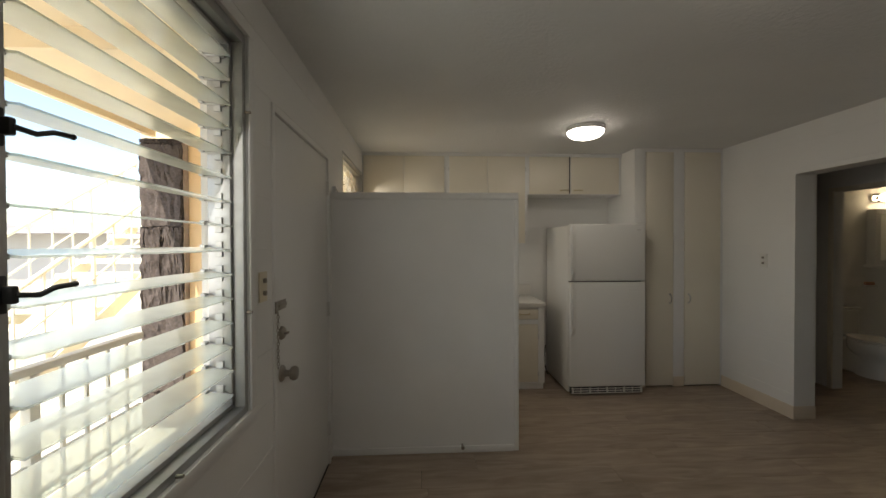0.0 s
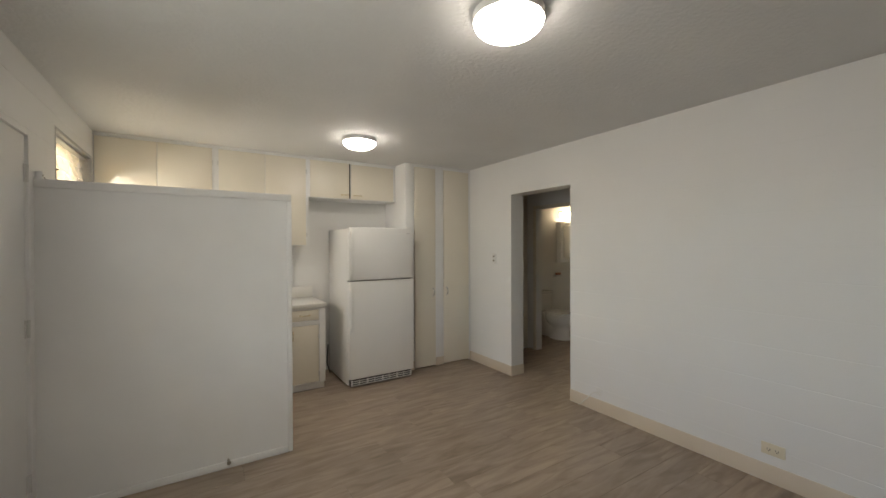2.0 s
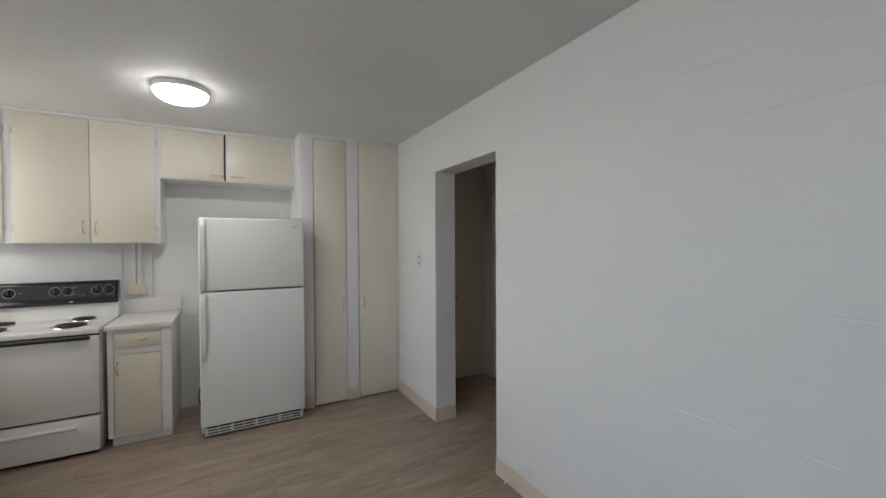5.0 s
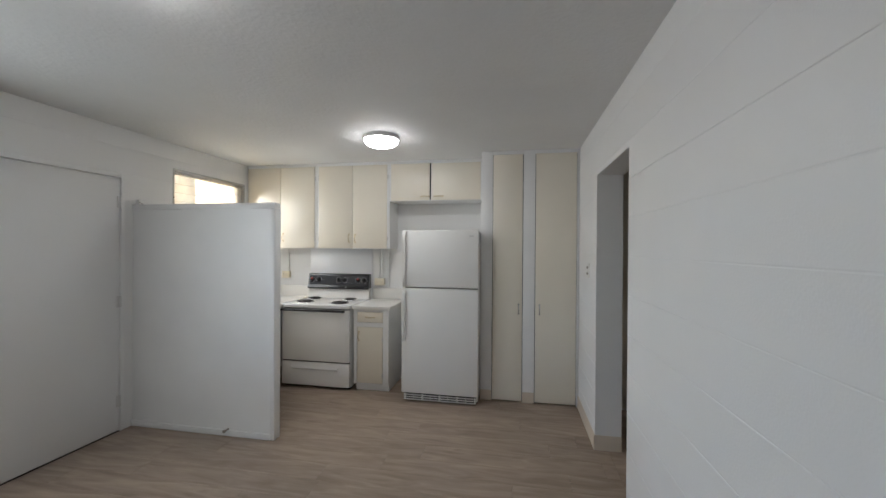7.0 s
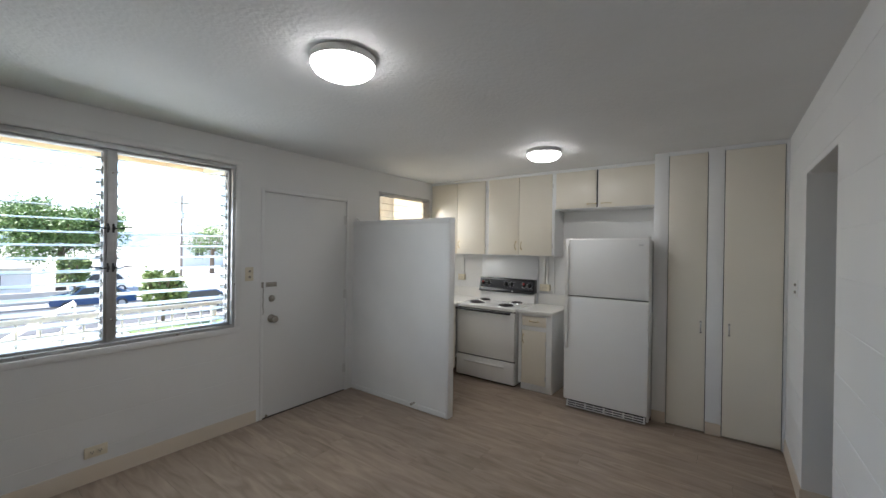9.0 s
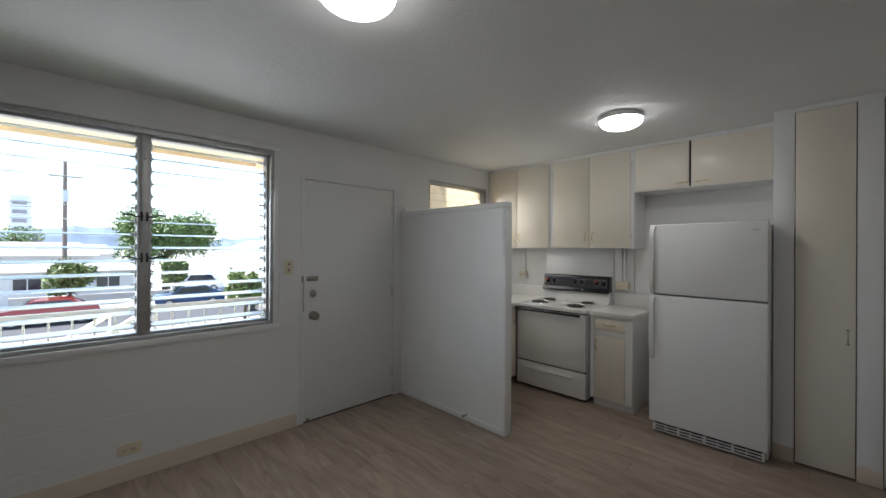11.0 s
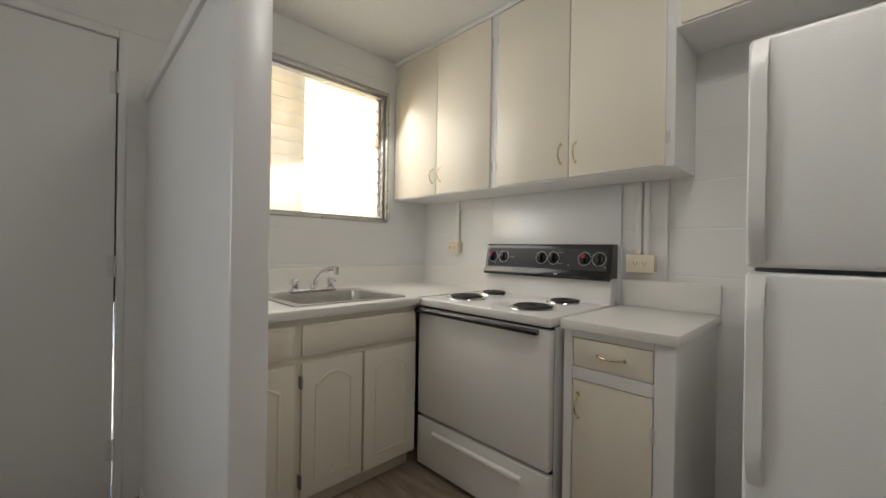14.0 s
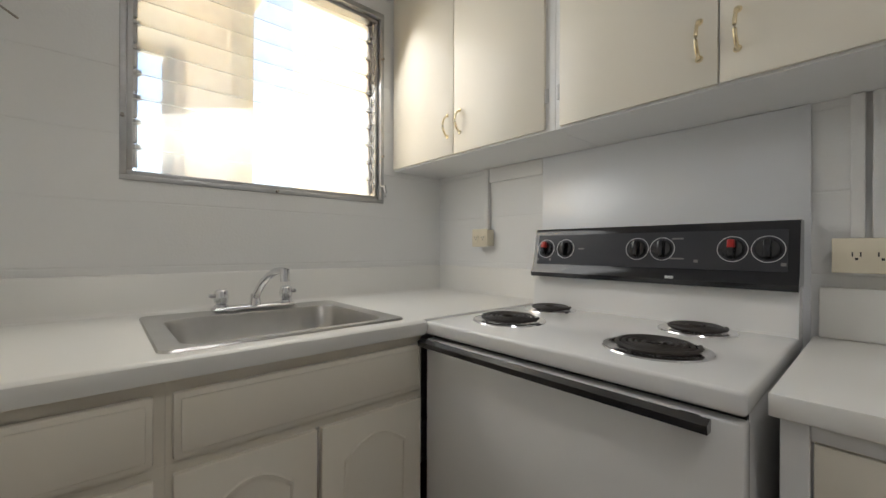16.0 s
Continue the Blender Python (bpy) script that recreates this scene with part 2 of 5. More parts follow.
def box(bm, x0, x1, y0, y1, z0, z1, bev=0.0, seg=2):
    m = Matrix.LocRotScale(((x0 + x1) / 2, (y0 + y1) / 2, (z0 + z1) / 2), None, (abs(x1 - x0), abs(y1 - y0), abs(z1 - z0)))
    vs = bmesh.ops.create_cube(bm, size=1, matrix=m)["verts"]
    if bev:
        es = list({e for v in vs for e in v.link_edges})
        bmesh.ops.bevel(bm, geom=es, offset=bev, segments=seg, affect="EDGES", profile=0.5)
    return bm


def cyl(bm, p, q, r, r2=None, seg=16):
    p, q = Vector(p), Vector(q)
    d = q - p
    m = Matrix.Translation((p + q) / 2) @ d.to_track_quat("Z", "Y").to_matrix().to_4x4()
    bmesh.ops.create_cone(bm, cap_ends=True, segments=seg, radius1=r, radius2=r if r2 is None else r2, depth=d.length, matrix=m)
    return bm


def ball(bm, c, r, scale=(1, 1, 1), seg=16):
    bmesh.ops.create_uvsphere(bm, u_segments=seg, v_segments=max(6, seg // 2), radius=r, matrix=Matrix.LocRotScale(c, None, scale))
    return bm


def tube(bm, pts, r, seg=10, closed=False):
    """A round rod along points."""
    pts = [Vector(p) for p in pts]
    rings, n = [], len(pts)
    for i, p in enumerate(pts):
        a = pts[(i - 1) % n] if closed or i > 0 else p
        b = pts[(i + 1) % n] if closed or i < n - 1 else p
        q = (b - a).to_track_quat("Z", "Y")
        rings.append([bm.verts.new(p + q @ Vector((r * math.cos(k * 2 * math.pi / seg), r * math.sin(k * 2 * math.pi / seg), 0))) for k in range(seg)])
    for i in range(n if closed else n - 1):
        a, b = rings[i], rings[(i + 1) % n]
        for k in range(seg):
            bm.faces.new((a[k], a[(k + 1) % seg], b[(k + 1) % seg], b[k]))
    if not closed:
        bm.faces.new(rings[0][::-1])
        bm.faces.new(rings[-1])
    return bm


def lathe(bm, profile, m=Matrix(), seg=32):
    """Turn a profile of (radius, height) round z."""
    rings = []
    for r, z in profile:
        rings.append([bm.verts.new(m @ Vector((max(r, 1e-4) * math.cos(k * 2 * math.pi / seg), max(r, 1e-4) * math.sin(k * 2 * math.pi / seg), z))) for k in range(seg)])
    for a, b in zip(rings, rings[1:]):
        for k in range(seg):
            bm.faces.new((a[k], a[(k + 1) % seg], b[(k + 1) % seg], b[k]))
    return bm


def prism(bm, outline, axis, a, b):
    """Extrude a 2D outline along an axis from a to b. The outline's pair is the other two axes in order."""
    def at(u, v, w):
        return {"x": (w, u, v), "y": (u, w, v), "z": (u, v, w)}[axis]
    lo, hi = [bm.verts.new(at(u, v, a)) for u, v in outline], [bm.verts.new(at(u, v, b)) for u, v in outline]
    bm.faces.new(lo)
    bm.faces.new(hi[::-1])
    for i in range(len(lo)):
        j = (i + 1) % len(lo)
        bm.faces.new((lo[i], hi[i], hi[j], lo[j]))
    return bm


def mesh_of(name, bm, material, smooth=True):
    bmesh.ops.recalc_face_normals(bm, faces=bm.faces)
    me = bpy.data.meshes.new(name)
    bm.to_mesh(me)
    bm.free()
    me.materials.append(material)
    if smooth:
        me.polygons.foreach_set("use_smooth", [True] * len(me.polygons))
        me.set_sharp_from_angle(angle=radians(40))
    return me


def part(name, bm, material, parent, label=""):
    ob = new(name, mesh_of(name, bm, material))
    ob.parent = parent
    base = Matrix()
    p = parent
    while p:
        base = p.matrix_basis.inverted() @ base if p.type == "EMPTY" else base
        p = p.parent
    if parent and parent.type == "EMPTY":
        ob.matrix_parent_inverse = parent.matrix_basis.inverted()
    if label:
        ob["label"] = label
    return ob


def thing(name, at, label, category, group="", kind=""):
    ob = new(name)
    ob.empty_display_size = 0.1
    ob.matrix_basis = Matrix.Translation(at)
    return tagged(ob, label, category, group, kind)


def solid(name, bm, material, label, category, group="", kind=""):
    return tagged(new(name, mesh_of(name, bm, material)), label, category, group, kind)


# ---- the plan ----
XL, XR, YB, YF, ZC = -0.395, 3.235, 4.64, -2.3, 2.385     # left, right, kitchen back and rear walls, ceiling
TW, TR = 0.16, 0.18                                       # wall thickness
WIN = (0.15, 1.73, 0.845, 2.175)                           # living window y0, y1, z0, z1
DOOR = (1.945, 2.905, -0.2, 2.02)
KWIN = (3.345, 4.290, 1.284, 2.163)
OPEN = (2.515, 3.315, -0.2, 1.993)
HALL_Y, BATH_X, BATH_Y, BATH_END = 4.09, 4.25, 4.78, 6.4
PY0, PY1, PX1, PZ = 2.97, 3.045, 0.882, 1.79               # partition


def cut(rects, hole):
    """Take a hole (u0, u1, v0, v1) out of rectangles."""
    out = []
    for a, b, c, d in rects:
        h0, h1, k0, k1 = max(a, hole[0]), min(b, hole[1]), max(c, hole[2]), min(d, hole[3])
        if h0 >= h1 or k0 >= k1:
            out.append((a, b, c, d))
            continue
        out += [r for r in ((a, h0, c, d), (h1, b, c, d), (h0, h1, c, k0), (h0, h1, k1, d)) if r[1] - r[0] > 0.004 and r[3] - r[2] > 0.004]
    return out


def wall_core(name, axis, w0, w1, u0, u1, v0, v1, holes, label):
    bm = bm_new()
    rects = [(u0, u1, v0, v1)]
    for h in holes:
        rects = cut(rects, h)
    for a, b, c, d in rects:
        if axis == "x":
            box(bm, w0, w1, a, b, c, d)
        else:
            box(bm, a, b, w0, w1, c, d)
    return solid(name, bm, wall_paint, label, "wall", kind="structure")


SKIN = 0.002   # depth of the block faces in front of the wall's core


def block_faces(wall, axis, plane, side, u0, u1, v0, v1, holes, shift=0.0):
    """Painted concrete blocks with shallow joints, as pieces of a wall. side: the way the faces look along the axis."""
    shared, gap = {}, 0.003
    row, v = 0, v0
    while v < v1 - 0.01:
        vt = min(v + 0.203, v1)
        u = u0 - (0.203 if row % 2 else 0.0) - shift
        while u < u1:
            rects = [(max(u, u0), min(u + 0.406, u1), v, vt)]
            for h in holes:
                rects = cut(rects, h)
            for a, b, c, d in rects:
                if b - a < 0.02 or d - c < 0.01:
                    continue
                w, h = round(b - a, 3), round(d - c, 3)
                if (w, h) not in shared:
                    bm = bm_new()
                    g = gap / 2
                    e = 0.0
                    o = [(-w / 2 + e, -h / 2 + g), (w / 2 - e, -h / 2 + g), (w / 2 - e, h / 2 - g), (-w / 2 + e, h / 2 - g)]
                    i = [(x, y * (1 - 0.004 / h)) for x, y in o]
                    rings = []
                    for pts, dep in ((o, 0.0), (o, 0.6), (i, 1.0)):
                        rings.append([bm.verts.new((side * SKIN * dep, x, y) if axis == "x" else (x, side * SKIN * dep, y)) for x, y in pts])
                    for r, s in zip(rings, rings[1:]):
                        for k in range(4):
                            bm.faces.new((r[k], r[(k + 1) % 4], s[(k + 1) % 4], s[k]))
                    bm.faces.new(rings[-1])
                    bm.faces.new(rings[0][::-1])
                    shared[(w, h)] = mesh_of("block", bm, wall_paint, smooth=False)
                ob = new("block", shared[(w, h)])
                cu, cv = (a + b) / 2, (c + d) / 2
                ob.location = (plane - side * SKIN, cu, cv) if axis == "x" else (cu, plane - side * SKIN, cv)
                ob.parent = wall
            u += 0.406
        v, row = vt, row + 1


# ---- walls, floor, ceiling ----
win_holes = [WIN, DOOR, KWIN]
wall_west = wall_core("wall_west", "x", XL - TW, XL - SKIN, YF - 0.16, YB + 0.16, -0.1, ZC + 0.12, win_holes, "white painted concrete block wall with window and entry door")
wall_east = wall_core("wall_east", "x", XR + SKIN, XR + TR, YF - 0.16, YB + 0.16, -0.1, ZC + 0.12, [OPEN], "white painted concrete block wall with doorway opening")
wall_north = wall_core("wall_north", "y", YB + SKIN, YB + 0.16, XL - SKIN, XR + SKIN, -0.1, ZC + 0.12, [], "white painted concrete block kitchen wall")
wall_south = wall_core("wall_south", "y", YF - 0.16, YF, XL - SKIN, XR + SKIN, -0.1, ZC + 0.12, [], "plain white painted wall")
wall_hall_north = wall_core("wall_hall_north", "y", HALL_Y, HALL_Y + 0.1, XR + TR, BATH_X, -0.1, ZC + 0.12, [], "off-white plastered hall wall")
wall_hall_east = wall_core("wall_hall_east", "x", BATH_X, BATH_X + 0.10, 1.2, HALL_Y + 0.1, -0.1, ZC + 0.12, [(3.2, 3.925, -0.2, 1.935)], "off-white hall wall with bathroom doorway")
wall_hall_south = wall_core("wall_hall_south", "y", 1.1, 1.2, XR + TR, BATH_END, -0.1, ZC + 0.12, [], "plain white hall wall")
wall_bath_north = wall_core("wall_bath_north", "y", BATH_Y, BATH_Y + 0.1, BATH_X, BATH_END, -0.1, ZC + 0.12, [], "warm lit white bathroom wall")
wall_bath_east = wall_core("wall_bath_east", "x", BATH_END, BATH_END + 0.1, 1.1, BATH_Y + 0.1, -0.1, ZC + 0.12, [], "plain white bathroom wall")
wall_bath_west = wall_core("wall_bath_west", "x", BATH_X, BATH_X + 0.15, HALL_Y + 0.1, BATH_Y, -0.1, ZC + 0.12, [], "plain white bathroom side wall")

ceiling = solid("ceiling", box(bm_new(), XL - TW, BATH_END + 0.1, YF - 0.16, 4.9, ZC, ZC + 0.12), ceiling_m, "grey-white knockdown textured plaster ceiling", "ceiling", kind="structure")
floor = solid("floor", box(bm_new(), XL - TW, BATH_END + 0.1, YF - 0.16, 4.9, -0.12, -0.004), dark_m, "taupe wood-look vinyl plank floor", "floor", kind="structure")

# half-height partition between door and kitchen
partition = thing("wall_partition", (0.25, 3.0, 0), "white half-height partition panel with framed edges", "partition", kind="structure")
part("panel", box(bm_new(), XL, PX1 - 0.02, PY0 + 0.008, 3.000, 0, PZ - 0.02), trim_paint, partition)
part("top_rail", box(bm_new(), XL, PX1, PY0 - 0.004, PY1, PZ - 0.045, PZ, 0.004), trim_paint, partition)
part("end_post", box(bm_new(), PX1 - 0.03, PX1 + 0.002, PY0 - 0.002, PY1 + 0.002, 0, PZ - 0.0455, 0.005), trim_paint, partition)
part("bottom_rail", box(bm_new(), XL, PX1 - 0.031, PY0 - 0.004, PY0 + 0.0075, 0, 0.045, 0.003), trim_paint, partition)
b = bm_new()
cyl(b, (0.489, PY0 + 0.008, 0.05), (0.489, PY0 - 0.03, 0.05), 0.008, 0.006, 10)
cyl(b, (0.489, PY0 - 0.03, 0.05), (0.489, PY0 - 0.042, 0.05), 0.012, 0.012, 12)
part("door_stop", b, nickel, partition, "small metal door stop with rubber tip")


def baseboard(axis, w, side, u0, u1, z=0.0, h=0.105):
    b = bm_new()
    prof = [(0, 0), (side * 0.009, 0), (side * 0.007, 0.012), (side * 0.006, h - 0.006), (side * 0.003, h), (0, h)]
    if axis == "x":
        prism(b, [(w + p, z + q) for p, q in prof], "y", u0, u1)
    else:
        prism(b, [(w + p, z + q) for p, q in prof], "x", u0, u1)
    return solid("baseboard", b, baseboard_m, "beige vinyl cove baseboard along the wall", "baseboard", kind="structure")


baseboard("x", XL, 1, YF, DOOR[0] - 0.03)
baseboard("x", XR, -1, YF, OPEN[0] - 0.002)
baseboard("x", XR, -1, OPEN[1], 4.08)
baseboard("y", OPEN[1], -1, XR - 0.009, XR + TR)
baseboard("y", OPEN[0], 1, XR, XR + TR)
baseboard("y", YF, 1, XL + 0.01, XR - 0.01)

# hall trim round the bathroom doorway
for y0, y1 in ((3.155, 3.2), (3.925, 3.970)):
    solid("trim", box(bm_new(), BATH_X - 0.015, BATH_X - 0.001, y0, y1, 0, 1.975, 0.003), cream, "painted door casing", "trim", kind="structure")
solid("trim", box(bm_new(), BATH_X - 0.015, BATH_X - 0.001, 3.201, 3.924, 1.935, 1.975, 0.003), cream, "painted door casing head", "trim", kind="structure")


# hall closet doors facing the opening
hall_closet = thing("hall_closet", (3.83, HALL_Y, 0), "cream painted closet doors in the hall wall", "closet")
part("face_frame", box(bm_new(), 3.43, 3.475, HALL_Y - 0.014, HALL_Y - 0.0005, 0, 2.30, 0.002), trim_paint, hall_closet, "white painted frame stile")
for d0, d1, hx in ((3.479, 3.829, 3.795), (3.833, 4.225, 3.868)):
    d = part("closet_door", box(bm_new(), d0, d1, HALL_Y - 0.020, HALL_Y - 0.0005, 0.022, 2.30, 0.002), cream, hall_closet, "tall cream slab door")
    part("knob", lathe(bm_new(), [(0, 0.026), (0.012, 0.024), (0.015, 0.016), (0.008, 0.008), (0.009, 0)], Matrix.Translation((hx, HALL_Y - 0.020, 0.86)) @ Matrix.Rotation(radians(90), 4, "X"), 16), nickel, d, "small metal knob")


# ---- living room window: two banks of glass louvres ----
def louvre_bank(win, y0, y1, z0, z1, x, n, tilt, glass, depth, pin_side):
    """One aluminium bank: frame, clips on both jambs, tilted glass slats."""
    f = 0.016
    for nm, c in (("bank_frame", (y0, y1, z1 - f, z1)), ("bank_frame", (y0, y1, z0, z0 + f)), ("bank_frame", (y0, y0 + f, z0 + f, z1 - f)), ("bank_frame", (y1 - f, y1, z0 + f, z1 - f))):
        part(nm, box(bm_new(), x - 0.05, x + 0.025, c[0], c[1], c[2], c[3], 0.002), alu, win, "dull aluminium louvre channel")
    step = (z1 - z0 - 2 * f) / n
    a = radians(tilt)
    slat = clip = None
    for i in range(n):
        zc = z0 + f + step * (i + 0.5)
        if slat is None:
            b = bm_new()
            box(b, -depth / 2, depth / 2, y0 + f + 0.008, y1 - f - 0.008, -0.0025, 0.0025, 0.001, 1)
            bmesh.ops.rotate(b, verts=b.verts, cent=(0, 0, 0), matrix=Matrix.Rotation(a, 3, "Y"))
            slat = mesh_of("glass_slat", b, glass)
            b = bm_new()
            box(b, -depth / 2 - 0.004, depth * 0.28, 0, 0.012, -0.006, 0.004, 0.001, 1)
            box(b, -depth / 2 - 0.004, -depth / 2 + 0.012, 0, 0.022, -0.007, 0.010, 0.001, 1)
            bmesh.ops.rotate(b, verts=b.verts, cent=(0, 0, 0), matrix=Matrix.Rotation(a, 3, "Y"))
            box(b, -0.012, 0.012, 0, 0.007, -step * 0.32, step * 0.32, 0.001, 1)
            clip = mesh_of("slat_clip", b, alu)
        for nm, me, y, flip in (("glass_slat", slat, 0, 1), ("slat_clip", clip, y0 + f + 0.001, 1), ("slat_clip", clip, y1 - f - 0.001, -1)):
            ob = new(nm, me)
            ob.parent = win
            ob.matrix_parent_inverse = win.matrix_basis.inverted()
            ob.location = (x - 0.012, y, zc)
            if flip < 0:
                ob.scale = (1, -1, 1)
            if nm == "glass_slat":
                ob.visible_shadow = False


def crank(win, y, z, x, side, s=1.0):
    b = bm_new()
    box(b, x, x + 0.006, y - 0.006, y + 0.006, z - 0.03, z + 0.03, 0.003)
    box(b, x + 0.008, x + 0.024, y - 0.006, y + 0.006, z - 0.014, z + 0.014, 0.003)
    tube(b, [(x + 0.022, y, z), (x + 0.03, y + side * 0.03, z - 0.004), (x + 0.033, y + side * 0.055, z + 0.006), (x + 0.034, y + side * 0.088, z + 0.008)], 0.0045)
    ball(b, (x + 0.034, y + side * 0.09, z + 0.008), 0.0055)
    part("crank_handle", b, rubber, win, "dark cranked window operator handle")


def window_frame(win, W, x, fr=0.035):
    y0, y1, z0, z1 = W
    for c in ((y0, y1, z1 - fr, z1), (y0, y1, z0, z0 + fr * 0.7), (y0, y0 + fr * 0.7, z0 + fr * 0.7, z1 - fr), (y1 - fr * 0.7, y1, z0 + fr * 0.7, z1 - fr)):
        part("window_frame", box(bm_new(), x - 0.09, x, c[0], c[1], c[2], c[3], 0.002), alu, win, "weathered aluminium window frame")


window_1 = thing("window_1", (XL, 0.93, WIN[2]), "two-bank aluminium jalousie window with open horizontal glass louvres", "window", kind="structure")
WX = XL - 0.065
window_frame(window_1, WIN, XL - 0.004)
MY = 0.940
louvre_bank(window_1, WIN[0] + 0.026, MY - 0.019, WIN[2] + 0.026, WIN[3] - 0.036, WX, 15, 6, slat_glass, 0.1, 1)
louvre_bank(window_1, MY + 0.019, WIN[1] - 0.026, WIN[2] + 0.026, WIN[3] - 0.036, WX, 15, 6, slat_glass, 0.1, -1)
part("mullion", box(bm_new(), XL - 0.10, XL - 0.032, MY - 0.0185, MY + 0.0185, WIN[2] + 0.025, WIN[3] - 0.0355, 0.003), alu, window_1, "aluminium centre mullion")
for z in (1.36, 1.62):
    crank(window_1, MY - 0.014, z, XL - 0.032, -1)
    crank(window_1, MY + 0.014, z, XL - 0.032, 1)
for y, z in ((0.55, WIN[2] + 0.012), (1.32, WIN[2] + 0.012), (WIN[1] - 0.012, 1.2), (WIN[1] - 0.012, 1.9), (MY, 1.02), (MY, 1.98)):
    part("frame_screw", cyl(bm_new(), (XL, y, z), (XL + 0.018, y, z), 0.006, 0.005, 10), bronze, window_1, "protruding screen clip")
b = bm_new()
for c in ((WIN[0] - 0.045, WIN[1] + 0.045, WIN[3], WIN[3] + 0.045), (WIN[0] - 0.045, WIN[1] + 0.045, WIN[2] - 0.045, WIN[2])):
    box(b, XL + 0.0005, XL + 0.010, *c, 0.003)
for c in ((WIN[0] - 0.045, WIN[0], WIN[2], WIN[3]), (WIN[1], WIN[1] + 0.045, WIN[2], WIN[3])):
    box(b, XL + 0.0005, XL + 0.010, *c, 0.003)
part("window_casing", b, trim_paint, window_1, "white painted casing")

# ---- kitchen window: closed obscure louvres ----
window_2 = thing("window_2", (XL, 3.8, KWIN[2]), "aluminium jalousie kitchen window with closed hazy glass louvres", "window", kind="structure")
window_frame(window_2, KWIN, XL + 0.003, 0.024)
louvre_bank(window_2, KWIN[0] + 0.018, KWIN[1] - 0.018, KWIN[2] + 0.018, KWIN[3] - 0.025, XL - 0.045, 10, 78, obscure_glass, 0.095, 1)
b = bm_new()
for i in range(14):
    z = KWIN[2] + 0.06 + i * 0.056
    tube(b, [(XL - 0.02, KWIN[1] - 0.045, z), (XL - 0.008, KWIN[1] - 0.047, z + 0.02), (XL - 0.02, KWIN[1] - 0.05, z + 0.04)], 0.005, 6)
part("linkage", b, alu, window_2, "twisted aluminium operator linkage")
b = bm_new()
tube(b, [(XL, KWIN[1] - 0.01, 1.36), (XL + 0.03, KWIN[1] - 0.012, 1.36), (XL + 0.036, KWIN[1] - 0.012, 1.33), (XL + 0.034, KWIN[1] - 0.012, 1.31)], 0.006)
part("crank_handle", b, alu, window_2, "small aluminium operator lever")
for y, z in ((3.352, 1.9), (3.352, 1.48), (3.81, 1.292), (4.28, 1.95), (4.28, 1.5)):
    part("frame_screw", cyl(bm_new(), (XL, y, z), (XL + 0.016, y, z), 0.006, 0.005, 10), bronze, window_2, "protruding screen clip")


# ---- entry door ----
door_1 = thing("door_1", (XL, 2.42, 0), "closed flat white painted entry door", "door", kind="structure")
leaf = part("door_leaf", box(bm_new(), XL - 0.05, XL - 0.004, DOOR[0] + 0.032, DOOR[1] - 0.034, 0.008, DOOR[3] - 0.034, 0.002), door_paint, door_1)
b = bm_new()
box(b, XL - 0.10, XL + 0.008, DOOR[0], DOOR[0] + 0.028, 0, DOOR[3], 0.003)
box(b, XL - 0.10, XL + 0.008, DOOR[1] - 0.028, DOOR[1], 0, DOOR[3], 0.003)
box(b, XL - 0.10, XL + 0.008, DOOR[0] + 0.028, DOOR[1] - 0.028, DOOR[3] - 0.030, DOOR[3], 0.003)
part("door_frame", b, trim_paint, door_1, "white painted door jamb")
# added dark sheet behind the leaf: blocks daylight except low on the hinge side
b = box(bm_new(), XL - 0.1, XL - 0.052, DOOR[0] + 0.028, DOOR[1] - 0.06, 0, DOOR[3] - 0.03)
box(b, XL - 0.1, XL - 0.052, DOOR[1] - 0.06, DOOR[1] - 0.028, 0.86, DOOR[3] - 0.03)
part("door_stop_strip", b, dark_m, door_1)
KY = 2.052
X = Matrix.Translation((XL - 0.004, KY, 0.872)) @ Matrix.Rotation(radians(90), 4, "Y")
part("door_knob", lathe(bm_new(), [(0, 0), (0.036, 0), (0.036, 0.004), (0.031, 0.010), (0.016, 0.014), (0.013, 0.03), (0.016, 0.038), (0.027, 0.043), (0.031, 0.052), (0.031, 0.060), (0.026, 0.068), (0.012, 0.072), (0, 0.0725)], X), nickel, door_1, "round tarnished metal doorknob with rose")
X = Matrix.Translation((XL - 0.004, KY, 1.05)) @ Matrix.Rotation(radians(90), 4, "Y")
b = lathe(bm_new(), [(0, 0), (0.030, 0), (0.030, 0.004), (0.024, 0.014), (0.019, 0.017), (0.0, 0.017)], X)
box(b, XL + 0.012, XL + 0.028, KY - 0.016, KY + 0.016, 1.046, 1.054, 0.002)
part("deadbolt", b, nickel, door_1, "round tarnished deadbolt with thumb turn")
b = bm_new()
box(b, XL - 0.004, XL + 0.004, 1.995, 2.095, 1.155, 1.195, 0.002)
box(b, XL + 0.004, XL + 0.010, 2.0, 2.09, 1.168, 1.182, 0.002)
part("chain_track", b, nickel, door_1, "door chain slide track")
b = bm_new()
box(b, XL + 0.008, XL + 0.014, 1.948, 1.968, 1.15, 1.20, 0.002)
for i in range(17):
    z = 1.15 - i * 0.014
    c, rr = (XL + 0.016, 1.962 + 0.002 * math.sin(i), z), 0.007
    pts = [(c[0] + (rr * 0.7 * math.cos(k * math.pi / 4) if i % 2 else 0.0), c[1] + (0 if i % 2 else rr * 0.7 * math.cos(k * math.pi / 4)), c[2] + rr * 1.25 * math.sin(k * math.pi / 4)) for k in range(8)]
    tube(b, pts, 0.0018, 6, True)
part("door_chain", b, nickel, door_1, "hanging security chain")
